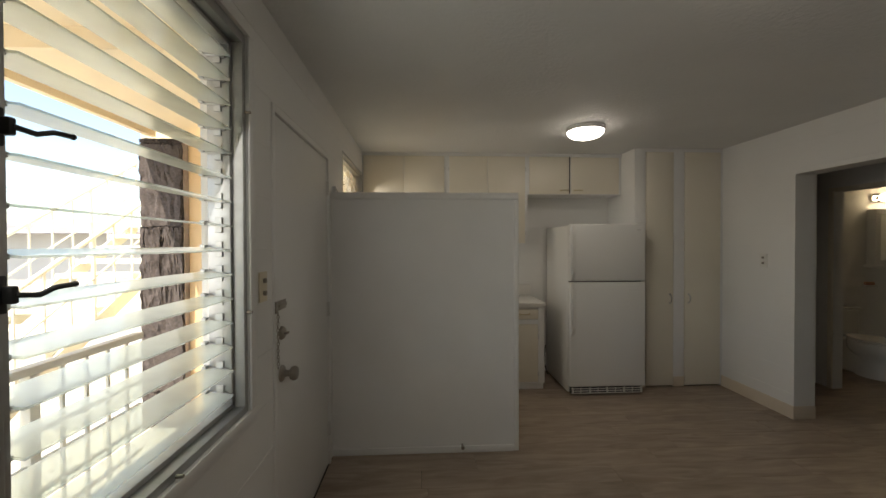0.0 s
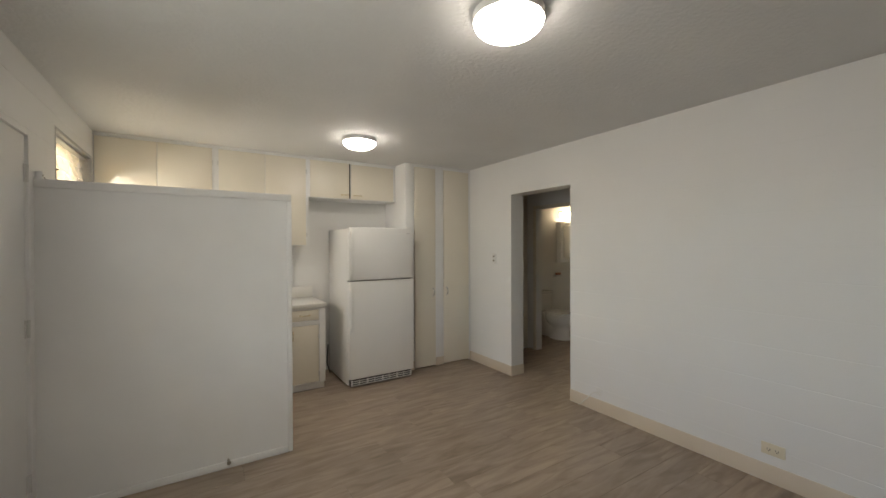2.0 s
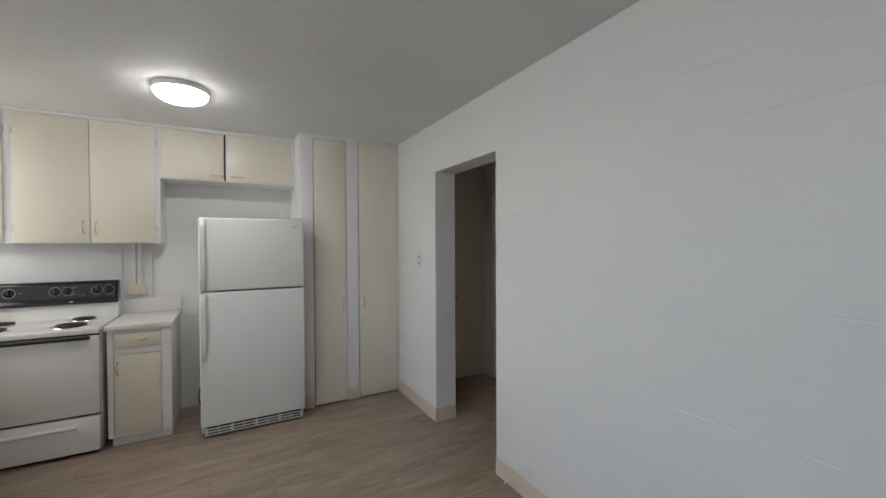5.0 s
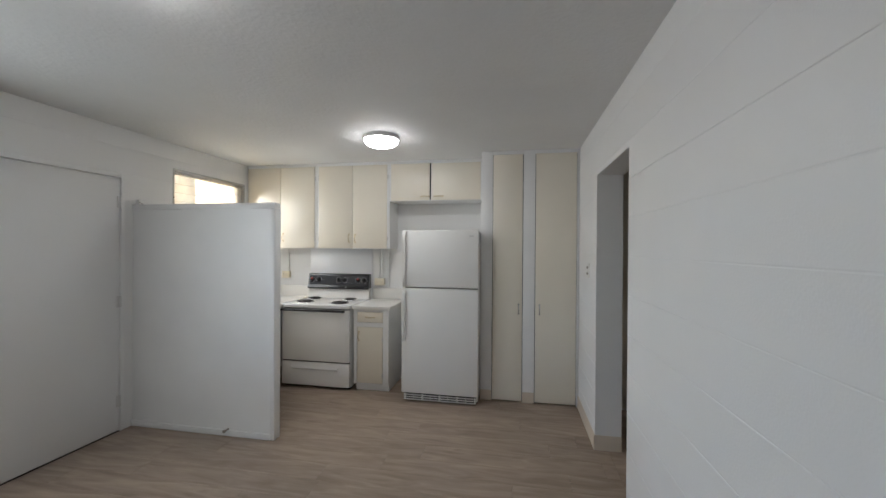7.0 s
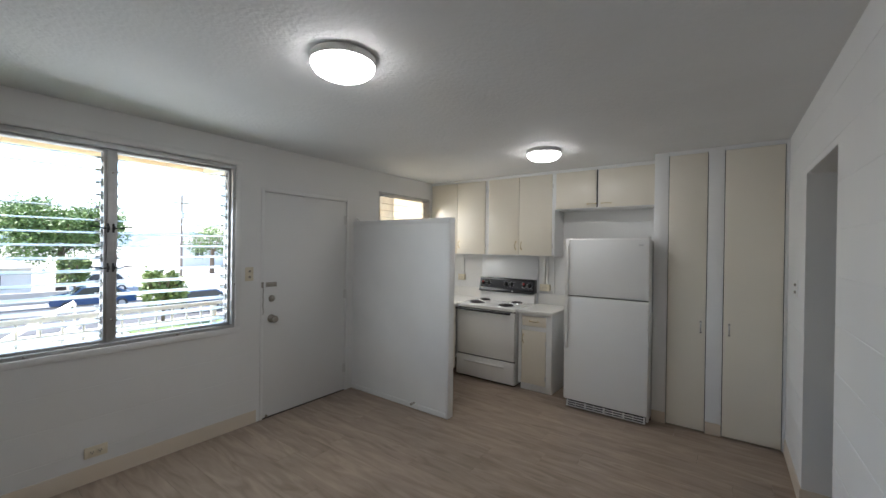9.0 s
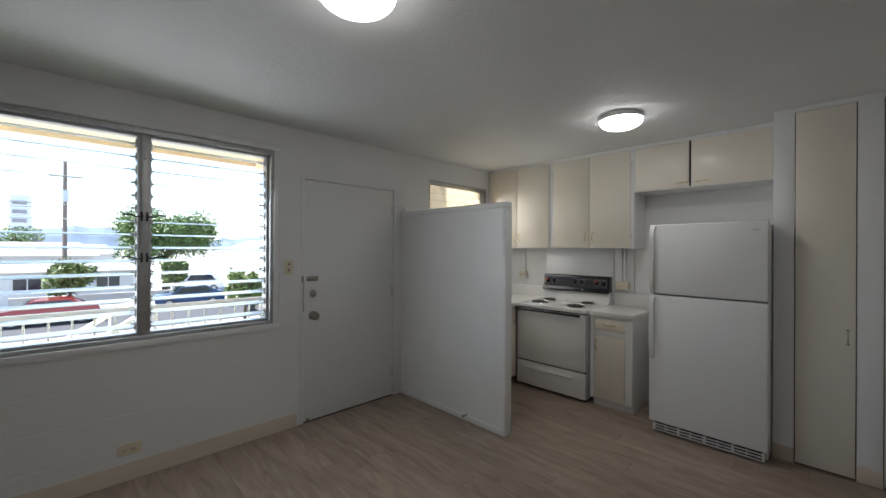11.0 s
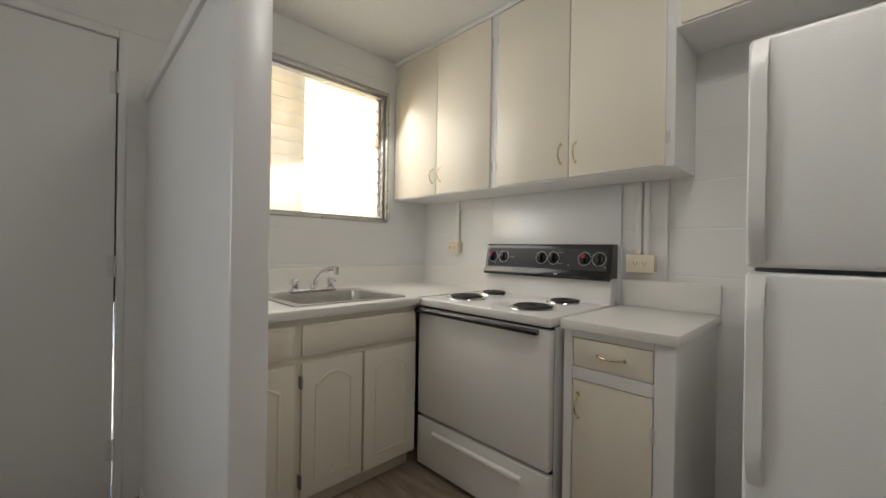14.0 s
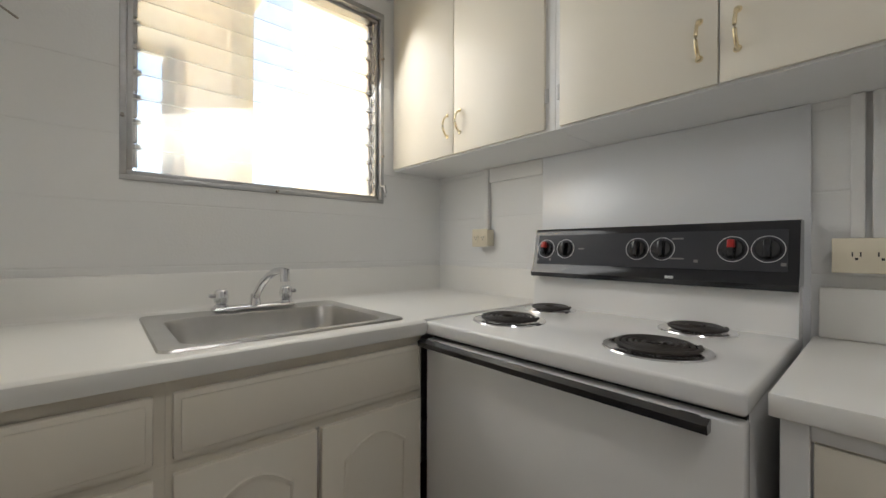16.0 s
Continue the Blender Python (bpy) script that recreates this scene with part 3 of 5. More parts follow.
for z in (0.24, 1.02, 1.80):
    b = bm_new()
    for k in range(5):
        cyl(b, (XL + 0.004, DOOR[1] - 0.030, z - 0.045 + k * 0.018), (XL + 0.004, DOOR[1] - 0.030, z - 0.028 + k * 0.018), 0.007, None, 10)
    box(b, XL - 0.004, XL + 0.0, DOOR[1] - 0.055, DOOR[1] - 0.035, z - 0.045, z + 0.045)
    part("hinge", b, hinge_m, door_1, "painted butt hinge")
part("floor_bumper", ball(bm_new(), (XL + 0.02, 2.0, 0.03), 0.012), bronze, door_1, "small rubber kick stop")


# ---- switches and outlets ----
def plate(name, wall_axis, w, side, u, z, wide, high, material, label, holes, slots=False):
    """A cover plate with toggles or sockets."""
    th = thing(name, (w, u, z) if wall_axis == "x" else (u, w, z), label, "switch" if "switch" in name else "outlet")

    def bx(b, d0, d1, u0, u1, z0, z1, bev=0.0):
        d0, d1 = sorted((w + side * d0, w + side * d1))
        return box(b, d0, d1, u0, u1, z0, z1, bev) if wall_axis == "x" else box(b, u0, u1, d0, d1, z0, z1, bev)
    part("cover_plate", bx(bm_new(), 0.0, 0.007, u - wide / 2, u + wide / 2, z - high / 2, z + high / 2, 0.002), material, th)
    for du, dz in holes:
        if slots:
            part("socket_face", bx(bm_new(), 0.006, 0.009, u + du - 0.016, u + du + 0.016, z + dz - 0.014, z + dz + 0.014, 0.001), material, th)
            b = bm_new()
            bx(b, 0.0085, 0.0095, u + du - 0.008, u + du - 0.0055, z + dz - 0.004, z + dz + 0.006)
            bx(b, 0.0085, 0.0095, u + du + 0.0055, u + du + 0.008, z + dz - 0.004, z + dz + 0.006)
            bx(b, 0.0085, 0.0095, u + du - 0.0025, u + du + 0.0025, z + dz - 0.011, z + dz - 0.006)
            part("slots", b, dark_m, th, "dark socket slots")
        else:
            part("toggle", bx(bm_new(), 0.006, 0.018, u + du - 0.008, u + du + 0.008, z + dz - 0.009, z + dz + 0.009, 0.003), bronze, th, "dark brown toggle")
    return th


plate("light_switch", "x", XL, 1, 1.845, 1.275, 0.068, 0.115, ivory, "ivory two-toggle light switch plate on white wall", ((0, 0.024), (0, -0.024)))
plate("light_switch", "x", XR, -1, 3.6, 1.285, 0.068, 0.115, plastic_w, "white two-toggle light switch plate on white wall", ((0, 0.024), (0, -0.024)))
plate("wall_outlet", "x", XL, 1, 0.87, 0.19, 0.115, 0.07, ivory, "ivory duplex outlet low on white wall", ((-0.02, 0), (0.02, 0)), True)
plate("wall_outlet", "x", XR, -1, 1.02, 0.20, 0.115, 0.07, ivory, "ivory duplex outlet low on white wall", ((-0.02, 0), (0.02, 0)), True)


def box_outlet(u, z, wide, label, conduits, top):
    th = thing("surface_outlet", (u, YB, z), label, "outlet")
    part("junction_box", box(bm_new(), u - wide / 2, u + wide / 2, YB - 0.045, YB, z - 0.036, z + 0.036, 0.003), ivory, th)
    part("cover_plate", box(bm_new(), u - wide / 2 - 0.004, u + wide / 2 + 0.004, YB - 0.050, YB - 0.0452, z - 0.04, z + 0.04, 0.002), ivory, th)
    for du in (-0.02, 0.02):
        part("socket_face", cyl(bm_new(), (u + du, YB - 0.050, z), (u + du, YB - 0.053, z), 0.0165, None, 20), ivory, th)
        b = bm_new()
        for s in (-0.0065, 0.0065):
            box(b, u + du + s - 0.0012, u + du + s + 0.0012, YB - 0.0536, YB - 0.0525, z - 0.002, z + 0.008)
        box(b, u + du - 0.0025, u + du + 0.0025, YB - 0.0536, YB - 0.0525, z - 0.010, z - 0.005)
        part("slots", b, dark_m, th, "dark socket slots")
    for cx in conduits:
        part("conduit", box(bm_new(), cx - 0.012, cx + 0.012, YB - 0.02, YB, z + 0.0405, top, 0.003), wall_paint, th, "painted surface wiring channel")
    return th


box_outlet(-0.064, 1.125, 0.085, "ivory surface-mounted outlet box with conduit above counter", (-0.053,), 1.439)
box_outlet(1.124, 1.062, 0.112, "ivory surface-mounted double outlet box beside the stove", (1.105, 1.140), 1.439)

# white board behind the stove and painted battens
solid("splash_board", box(bm_new(), 0.244, 1.025, YB - 0.012, YB - 0.001, 0.80, 1.439, 0.002), board_m, "white smooth splash board behind the stove", "panel")

solid("trim", box(bm_new(), -0.0405, 0.243, YB - 0.012, YB - 0.0005, 1.376, 1.439, 0.002), trim_paint, "white painted filler strip under the wall cabinets", "trim", kind="structure")
solid("trim", box(bm_new(), 1.214, 1.228, YB - 0.016, YB - 0.0005, 0.986, 1.439, 0.003), trim_paint, "white painted vertical batten beside the outlet", "trim", kind="structure")

# wires low on the right wall
wall_cable = thing("wall_cable", (XR, 2.3, 0.1), "loose white cable coming out of the wall", "cable")
part("cable", tube(bm_new(), [(XR - 0.004, 2.22, 0.17), (XR - 0.03, 2.25, 0.16), (XR - 0.05, 2.3, 0.10), (XR - 0.04, 2.37, 0.03), (XR - 0.03, 2.40, 0.007)], 0.0035, 8), cable_m, wall_cable)
part("cable_plate", box(bm_new(), XR - 0.006, XR, 2.19, 2.24, 0.14, 0.21, 0.002), plastic_w, wall_cable)


# ---- ceiling lamps ----
def ceiling_lamp(x, y, r=0.15):
    th = thing("ceiling_light", (x, y, ZC), "round white flush-mount ceiling light, lit", "ceiling light", "ceiling lights")
    T = Matrix.Translation((x, y, ZC))
    part("base_ring", lathe(bm_new(), [(0, 0), (r - 0.006, 0), (r - 0.002, -0.004), (r - 0.002, -0.030), (r - 0.005, -0.034), (r - 0.016, -0.034)], T, 48), plastic_w, th, "white plastic ring")
    prof = [((r - 0.006) * math.cos(a) ** 0.75, -0.0325 - 0.060 * math.sin(a)) for a in [i * math.pi / 24 for i in range(12)]] + [(0, -0.0925)]
    part("diffuser", lathe(bm_new(), prof, T, 48), lamp_glow, th, "glowing frosted dome diffuser")
    return th


ceiling_lamp(1.55, 3.43)
ceiling_lamp(1.42, 1.33)


# ---- cabinets ----
def bow_handle(name, parent, c, axis, length, out, material, label="brass bow pull", r=0.0042):
    """An arched pull: c is its middle on the door, axis its run, out the way it stands off."""
    c, axis, out = Vector(c), Vector(axis), Vector(out)
    b = bm_new()
    pts = [c + axis * (length * (t - 0.5)) + out * (0.026 * math.sin(math.pi * t) ** 0.6) for t in [i / 10 for i in range(11)]]
    tube(b, pts, r, 10)
    for s in (-0.5, 0.5):
        cyl(b, c + axis * length * s, c + axis * length * s + out * 0.004, r * 2.0, r * 1.5, 12)
    return part(name, b, material, parent, label)


def cab_hinge(parent, x, y, z, material=hinge_m):
    b = bm_new()
    box(b, x - 0.008, x + 0.008, y - 0.004, y, z - 0.022, z + 0.022, 0.0015)
    cyl(b, (x, y - 0.005, z - 0.022), (x, y - 0.005, z + 0.022), 0.004, None, 8)
    return part("hinge", b, material, parent, "small painted cabinet hinge")


UY, UZ0, UZ1 = 4.35, 1.44, ZC


def upper_cabinet(x0, x1, z0, doors, label, handles, stile=0.03):
    th = thing("upper_cabinet", ((x0 + x1) / 2, YB, z0), label, "cabinet", "kitchen upper cabinets")
    part("cabinet_body", box(bm_new(), x0, x1, UY, YB, z0, UZ1 - 0.001, 0.001, 1), trim_paint, th)
    for (d0, d1, e0, e1), hs in zip(doors, handles):
        d = part("cabinet_door", box(bm_new(), d0, d1, UY - 0.012, UY - 0.0005, e0, e1, 0.0025), cream, th, "cream painted slab door")
        hx, hz, ax = hs
        bow_handle("handle", d, (hx, UY - 0.012, hz), ax, 0.085, (0, -1, 0), brass)
    return th


V, HZ = (0, 0, 1), (1, 0, 0)
TOPZ = 2.352
upper_cabinet(XL + 0.001, 0.478, UZ0, [(XL + 0.008, 0.028, UZ0 + 0.006, TOPZ), (0.032, 0.445, UZ0 + 0.006, TOPZ)], "cream two-door wall cabinet beside the kitchen window", [(-0.004, 1.562, V), (0.066, 1.566, V)])
u2 = upper_cabinet(0.4785, 1.322, UZ0, [(0.498, 0.898, UZ0 + 0.006, TOPZ), (0.902, 1.292, UZ0 + 0.006, TOPZ)], "cream two-door wall cabinet above the stove", [(0.862, 1.556, V), (0.934, 1.553, V)])
for hz in (1.552, 2.22):
    cab_hinge(u2, 0.447, UY - 0.0005, hz)
    cab_hinge(u2, 0.492, UY - 0.0005, hz)
    cab_hinge(u2, 1.300, UY - 0.0005, hz)
u3 = upper_cabinet(1.3225, 2.329, 1.955, [(1.338, 1.762, 1.961, TOPZ), (1.784, 2.300, 1.961, TOPZ - 0.004)], "cream two-door wall cabinet above the refrigerator", [(1.715, 2.0, HZ), (1.86, 2.0, HZ)])
# near-black strip that paints the shade in the gap
part("door_gap", box(bm_new(), 1.7645, 1.7755, UY - 0.006, UY - 0.0006, 1.966, TOPZ), dark_m, u3, "dark strip put in for the shade between doors")
solid("trim", box(bm_new(), XL + 0.001, 2.33, UY - 0.014, UY - 0.0005, TOPZ + 0.006, ZC - 0.001, 0.003), trim_paint, "white moulding strip above the wall cabinets", "trim", kind="structure")

# tall closet beside the refrigerator
CY = 4.08
closet = thing("closet", (2.8, CY, 0), "tall built-in closet with two narrow cream doors", "closet")
b = bm_new()
for a, c in ((2.33, 2.440), (2.728, 2.838), (3.216, XR)):
    box(b, a, c, CY, CY + 0.02, 0, ZC - 0.001, 0.002)
box(b, 2.4405, 2.7275, CY, CY + 0.02, 2.352, ZC - 0.001)
box(b, 2.8385, 3.2155, CY, CY + 0.02, 2.352, ZC - 0.001)
part("face_frame", b, trim_paint, closet, "white painted face frame")
part("side_panel", box(bm_new(), 2.33, 2.35, CY + 0.0205, YB, 0, ZC - 0.001), trim_paint, closet)
# added black sheet, so the slits round the closet doors read as shaded
part("back_dark", box(bm_new(), 2.36, XR - 0.001, CY + 0.05, CY + 0.06, 0, ZC - 0.002), dark_m, closet)
for d0, d1, hx in ((2.445, 2.7235, 2.69), (2.843, 3.211, 2.882)):
    d = part("closet_door", box(bm_new(), d0, d1, CY - 0.006, CY + 0.016, 0.014, 2.348, 0.002), cream, closet, "narrow cream slab door")
    bow_handle("handle", d, (hx, CY - 0.006, 0.885), V, 0.085, (0, -1, 0), chrome, "silver bow pull", 0.005)
for a, c in ((2.33, 2.440), (2.728, 2.838)):
    part("kick_strip", box(bm_new(), a, c, CY - 0.006, CY - 0.0005, 0, 0.10, 0.002), baseboard_m, closet, "beige vinyl base strip")


# ---- refrigerator ----
def fridge():
    x0, x1, y, z1 = 1.60, 2.327, 3.885, 1.624
    th = thing("refrigerator", (1.96, 4.2, 0), "white top-freezer refrigerator with textured doors", "refrigerator")
    part("cabinet_body", box(bm_new(), x0 + 0.004, x1 - 0.004, y + 0.075, 4.59, 0.015, z1 - 0.012, 0.006), fridge_m, th)
    part("gasket", box(bm_new(), x0 + 0.012, x1 - 0.012, y + 0.062, y + 0.0745, 0.09, z1 - 0.02), gasket, th, "dark grey door seal")
    lo = part("lower_door", box(bm_new(), x0, x1, y, y + 0.062, 0.085, 1.073, 0.012, 3), fridge_m, th, "tall textured white door")
    up = part("freezer_door", box(bm_new(), x0, x1, y, y + 0.062, 1.084, z1, 0.012, 3), fridge_m, th, "shorter textured white freezer door")

    def handle(z0, z1_, door):
        b = bm_new()
        prof = []
        n = 14
        for i in range(n + 1):
            t = i / n
            z = z0 + (z1_ - z0) * t
            stand = 0.036 * min(1, min(t, 1 - t) * 7)
            prof.append((y - 0.004 - stand, z))
        back = [(p + 0.016, z) for p, z in reversed(prof)]
        prism(b, prof + back, "x", x0 + 0.010, x0 + 0.040)
        bmesh.ops.bevel(b, geom=[e for e in b.edges if abs(e.verts[0].co.x - e.verts[1].co.x) < 1e-5], offset=0.004, segments=2, affect="EDGES")
        part("handle", b, plastic_w, door, "long white moulded handle")
    handle(0.575, 1.066, lo)
    handle(1.092, z1 - 0.006, up)
    part("badge", box(bm_new(), x1 - 0.085, x1 - 0.045, y - 0.0025, y + 0.001, 1.560, 1.574, 0.001, 1), hinge_m, up, "small pale oval badge")
    part("hinge_cap", box(bm_new(), x1 - 0.075, x1 - 0.008, y + 0.02, y + 0.11, z1 + 0.0005, z1 + 0.016, 0.005), plastic_w, th, "plastic hinge cover")
    g = part("grille", box(bm_new(), x0 + 0.02, x1 - 0.02, y + 0.03, y + 0.0745, 0.012, 0.078, 0.003), dark_m, th, "dark toe grille")
    for r in range(3):
        part("grille_slat", box(bm_new(), x0 + 0.022, x1 - 0.022, y + 0.018, y + 0.0295, 0.016 + r * 0.021, 0.024 + r * 0.021, 0.002), plastic_w, g)
    for i in range(9):
        xx = x0 + 0.026 + i * (x1 - x0 - 0.06) / 8
        w = 0.016 if i % 2 == 0 else 0.006
        part("grille_rib", box(bm_new(), xx, xx + w, y + 0.0195, y + 0.029, 0.0165, 0.073, 0.001, 1), plastic_w, g)
    for xx in (x0 + 0.05, x1 - 0.05):
        for yy in (y + 0.12, 4.5):
            part("foot", cyl(bm_new(), (xx, yy, 0), (xx, yy, 0.0148), 0.018, None, 12), rubber, th)
    part("power_cord", tube(bm_new(), [(x0 - 0.01, 4.6, 0.30), (x0 - 0.03, 4.56, 0.22), (x0 - 0.05, 4.5, 0.12), (x0 - 0.03, 4.46, 0.02), (x0 + 0.01, 4.5, 0.012)], 0.006, 8), rubber, th, "black power cord")
    return th


fridge()


# ---- stove ----
def stove():
    x0, x1, y, z = 0.260, 1.012, 4.016, 0.864
    th = thing("electric_range", (0.637, 4.3, 0), "white electric coil range with black control panel", "stove")
    part("range_body", box(bm_new(), x0 + 0.004, x1 - 0.004, y + 0.045, 4.615, 0.02, z - 0.04, 0.004), enamel, th)
    top = part("cooktop", box(bm_new(), x0, x1, y, 4.62, z - 0.038, z, 0.007, 3), enamel, th, "white enamel cooktop")
    # dark sheet behind oven door and drawer, painting the shade in their gaps
    part("oven_door_top_gap", box(bm_new(), x0 + 0.006, x1 - 0.006, y + 0.03, y + 0.0445, 0.10, z - 0.039), dark_m, th, "dark sheet put in for the shade round the oven door")
    door = part("oven_door", box(bm_new(), x0 + 0.003, x1 - 0.003, y + 0.002, y + 0.042, 0.283, z - 0.050, 0.006, 2), enamel, th, "plain white oven door")
    b = bm_new()
    prism(b, [(y - 0.030, z - 0.068), (y - 0.032, z - 0.054), (y - 0.016, z - 0.047), (y - 0.010, z - 0.049), (y - 0.012, z - 0.068)], "x", x0 + 0.004, x1 - 0.042)
    for xx in (x0 + 0.03, x1 - 0.09):
        box(b, xx, xx + 0.03, y - 0.0125, y + 0.003, z - 0.066, z - 0.052)
    part("door_handle", b, black_m, door, "long dark bar handle")
    drawer = part("storage_drawer", box(bm_new(), x0 + 0.003, x1 - 0.003, y + 0.002, y + 0.042, 0.03, 0.268, 0.006, 2), enamel, th, "white storage drawer")
    b = bm_new()
    prism(b, [(y + 0.0025, 0.222), (y - 0.012, 0.216), (y - 0.014, 0.205), (y + 0.0025, 0.192)], "x", x0 + 0.12, x1 - 0.12)
    part("drawer_lip", b, enamel, drawer)
    # solid dark block in place of the shade under the range
    part("toe_shadow", box(bm_new(), x0 + 0.02, x1 - 0.02, y + 0.06, 4.6, 0.0, 0.0195), dark_m, th)
    # back guard: white riser and black sloping panel
    b = bm_new()
    prism(b, [(4.545, z - 0.002), (4.56, 0.985), (4.618, 0.985), (4.618, z - 0.002)], "x", x0, x1)
    part("riser", b, enamel, th, "white lower backguard")
    b = bm_new()
    prism(b, [(4.527, 0.975), (4.524, 0.99), (4.540, 1.015), (4.560, 1.136), (4.568, 1.148), (4.618, 1.148), (4.618, 0.9855), (4.555, 0.9855)], "x", x0 + 0.003, x1 + 0.002)
    guard = part("control_panel", b, black_m, th, "black sloping control panel")
    # inset charcoal face
    nrm = Vector((0, -(1.136 - 1.015), 0.020)).normalized()
    up = Vector((0, 0.020, 0.121)).normalized()

    def face(u, v, d=0.0):
        return Vector((u, 4.540, 1.015)) + up * v + nrm * d
    b = bm_new()
    vs = [face(x0 + 0.02, 0.006, 0.0015), face(x1 - 0.02, 0.006, 0.0015), face(x1 - 0.02, 0.112, 0.0015), face(x0 + 0.02, 0.112, 0.0015)]
    lo = [v - nrm * 0.003 for v in vs]
    q, w = [b.verts.new(v) for v in vs], [b.verts.new(v) for v in lo]
    b.faces.new(q), b.faces.new(w[::-1])
    for i in range(4):
        b.faces.new((q[i], q[(i + 1) % 4], w[(i + 1) % 4], w[i]))
    part("panel_face", b, panel_m, guard, "charcoal control face")
    R = Matrix((Vector((1, 0, 0)), up, nrm)).transposed().to_4x4()
    for kx, red in ((0.315, True), (0.394, False), (0.641, False), (0.712, False), (0.882, True), (0.955, False)):
        M = Matrix.Translation(face(kx, 0.062, 0.0015)) @ R
        r = 0.027
        part("dial_ring", lathe(bm_new(), [(r + 0.007, 0), (r + 0.007, 0.0006), (r + 0.0055, 0.0008), (r + 0.0055, 0)], M, 40), white_ink, guard, "thin white ring mark")
        k = part("knob", lathe(bm_new(), [(0, 0), (r, 0), (r, 0.004), (r - 0.004, 0.009), (0, 0.009)], M, 32), black_m, guard, "black round control knob")
        b = bm_new()
        box(b, -0.0075, 0.0075, -0.022, 0.022, 0.0085, 0.024, 0.003)
        bmesh.ops.transform(b, matrix=M, verts=b.verts)
        if red:
            part("pointer", b, black_m, guard)
            b = bm_new()
            box(b, -0.008, 0.008, 0.0, 0.0225, 0.009, 0.0247, 0.003)
            bmesh.ops.transform(b, matrix=M, verts=b.verts)
            part("red_tip", b, red_m, guard, "red knob marker")
        else:
            part("pointer", b, black_m, guard)
    # unreadable print as bars
    for u, v, w in ((0.455, 0.062, 0.022), (0.752, 0.092, 0.030), (0.752, 0.034, 0.036), (0.335, 0.022, 0.008), (0.800, 0.028, 0.010), (0.985, 0.024, 0.010), (0.285, 0.022, 0.006)):
        M = Matrix.Translation(face(u, v, 0.0016)) @ R
        b = bm_new()
        box(b, -w / 2, w / 2, -0.0022 if w > 0.02 else -0.004, 0.0022 if w > 0.02 else 0.004, 0, 0.0006)
        bmesh.ops.transform(b, matrix=M, verts=b.verts)
        part("print_mark", b, gasket, guard, "faint printed mark")
    b = bm_new()
    box(b, 0.728, 0.750, 4.5215, 4.5245, 0.992, 1.0, 0.001, 1)
    part("badge", b, white_ink, guard, "small pale badge")
    # coil burners
    for cx, cy, r in ((0.411, 4.213, 0.088), (0.378, 4.482, 0.068), (0.824, 4.190, 0.086), (0.822, 4.470, 0.070)):
        T = Matrix.Translation((cx, cy, z))
        e = part("burner", lathe(bm_new(), [(r + 0.020, 0.0), (r + 0.018, 0.0035), (r + 0.006, 0.004), (r, 0.001), (r * 0.6, 0.0004), (0.02, 0.0004), (0, 0.0004)], T, 40), chrome, top, "chrome drip pan")
        b = bm_new()
        pts = []
        turns = 5
        for i in range(turns * 28 + 1):
            a = i / 28 * 2 * math.pi
            rr = 0.018 + (r - 0.022) * i / (turns * 28)
            pts.append((cx + rr * math.cos(a + 0.5), cy + rr * math.sin(a + 0.5), z + 0.0105))
        tube(b, pts, 0.0046, 8)
        for a in (0.3, 2.4, 4.5):
            box(b, cx - 0.002, cx + 0.002, cy - 0.002, cy + 0.002, z + 0.001, z + 0.006)
            tube(b, [(cx + 0.012 * math.cos(a), cy + 0.012 * math.sin(a), z + 0.004), (cx + r * 0.95 * math.cos(a), cy + r * 0.95 * math.sin(a), z + 0.004)], 0.002, 6)
        part("coil", b, coil_m, e, "dark spiral heating coil")
    return th


stove()

# ---- narrow base cabinet right of the stove ----
BY = 4.068
bc = thing("base_cabinet", (1.25, 4.36, 0), "narrow cream base cabinet with drawer and door", "cabinet")
part("cabinet_body", box(bm_new(), 1.042, 1.412, BY + 0.012, YB, 0.07, 0.826, 0.002, 1), trim_paint, bc, "white painted carcass")
part("toe_kick", box(bm_new(), 1.06, 1.408, BY + 0.03, YB, 0, 0.0695), trim_paint, bc)
b = bm_new()
for a, c, d, e in ((1.042, 1.075, 0.07, 0.826), (1.352, 1.412, 0.07, 0.826), (1.0755, 1.3515, 0.802, 0.826), (1.0755, 1.3515, 0.650, 0.694), (1.0755, 1.3515, 0.07, 0.078)):
    box(b, a, c, BY - 0.004, BY + 0.0115, d, e, 0.0015, 1)
part("face_frame", b, trim_paint, bc, "white face frame")
dr = part("drawer_front", box(bm_new(), 1.0785, 1.3485, BY - 0.002, BY + 0.0115, 0.6965, 0.7985, 0.002), cream, bc, "cream drawer front")
bow_handle("handle", dr, (1.215, BY - 0.002, 0.748), HZ, 0.09, (0, -1, 0), brass)
dd = part("cabinet_door", box(bm_new(), 1.0785, 1.3485, BY - 0.002, BY + 0.0115, 0.0805, 0.6475, 0.002), cream, bc, "cream slab door")
bow_handle("handle", dd, (1.098, BY - 0.002, 0.555), V, 0.085, (0, -1, 0), brass)
for hz in (0.16, 0.53):
    cab_hinge(bc, 1.350, BY - 0.003, hz)
ct = thing("countertop", (1.25, 4.35, 0.83), "white laminate countertop with low backsplash", "countertop")
part("worktop", box(bm_new(), 1.030, 1.424, BY - 0.016, YB - 0.0005, 0.8265, 0.862, 0.003), laminate, ct)
part("backsplash", box(bm_new(), 1.040, 1.424, YB - 0.022, YB - 0.0005, 0.8625, 0.985, 0.003), laminate, ct)

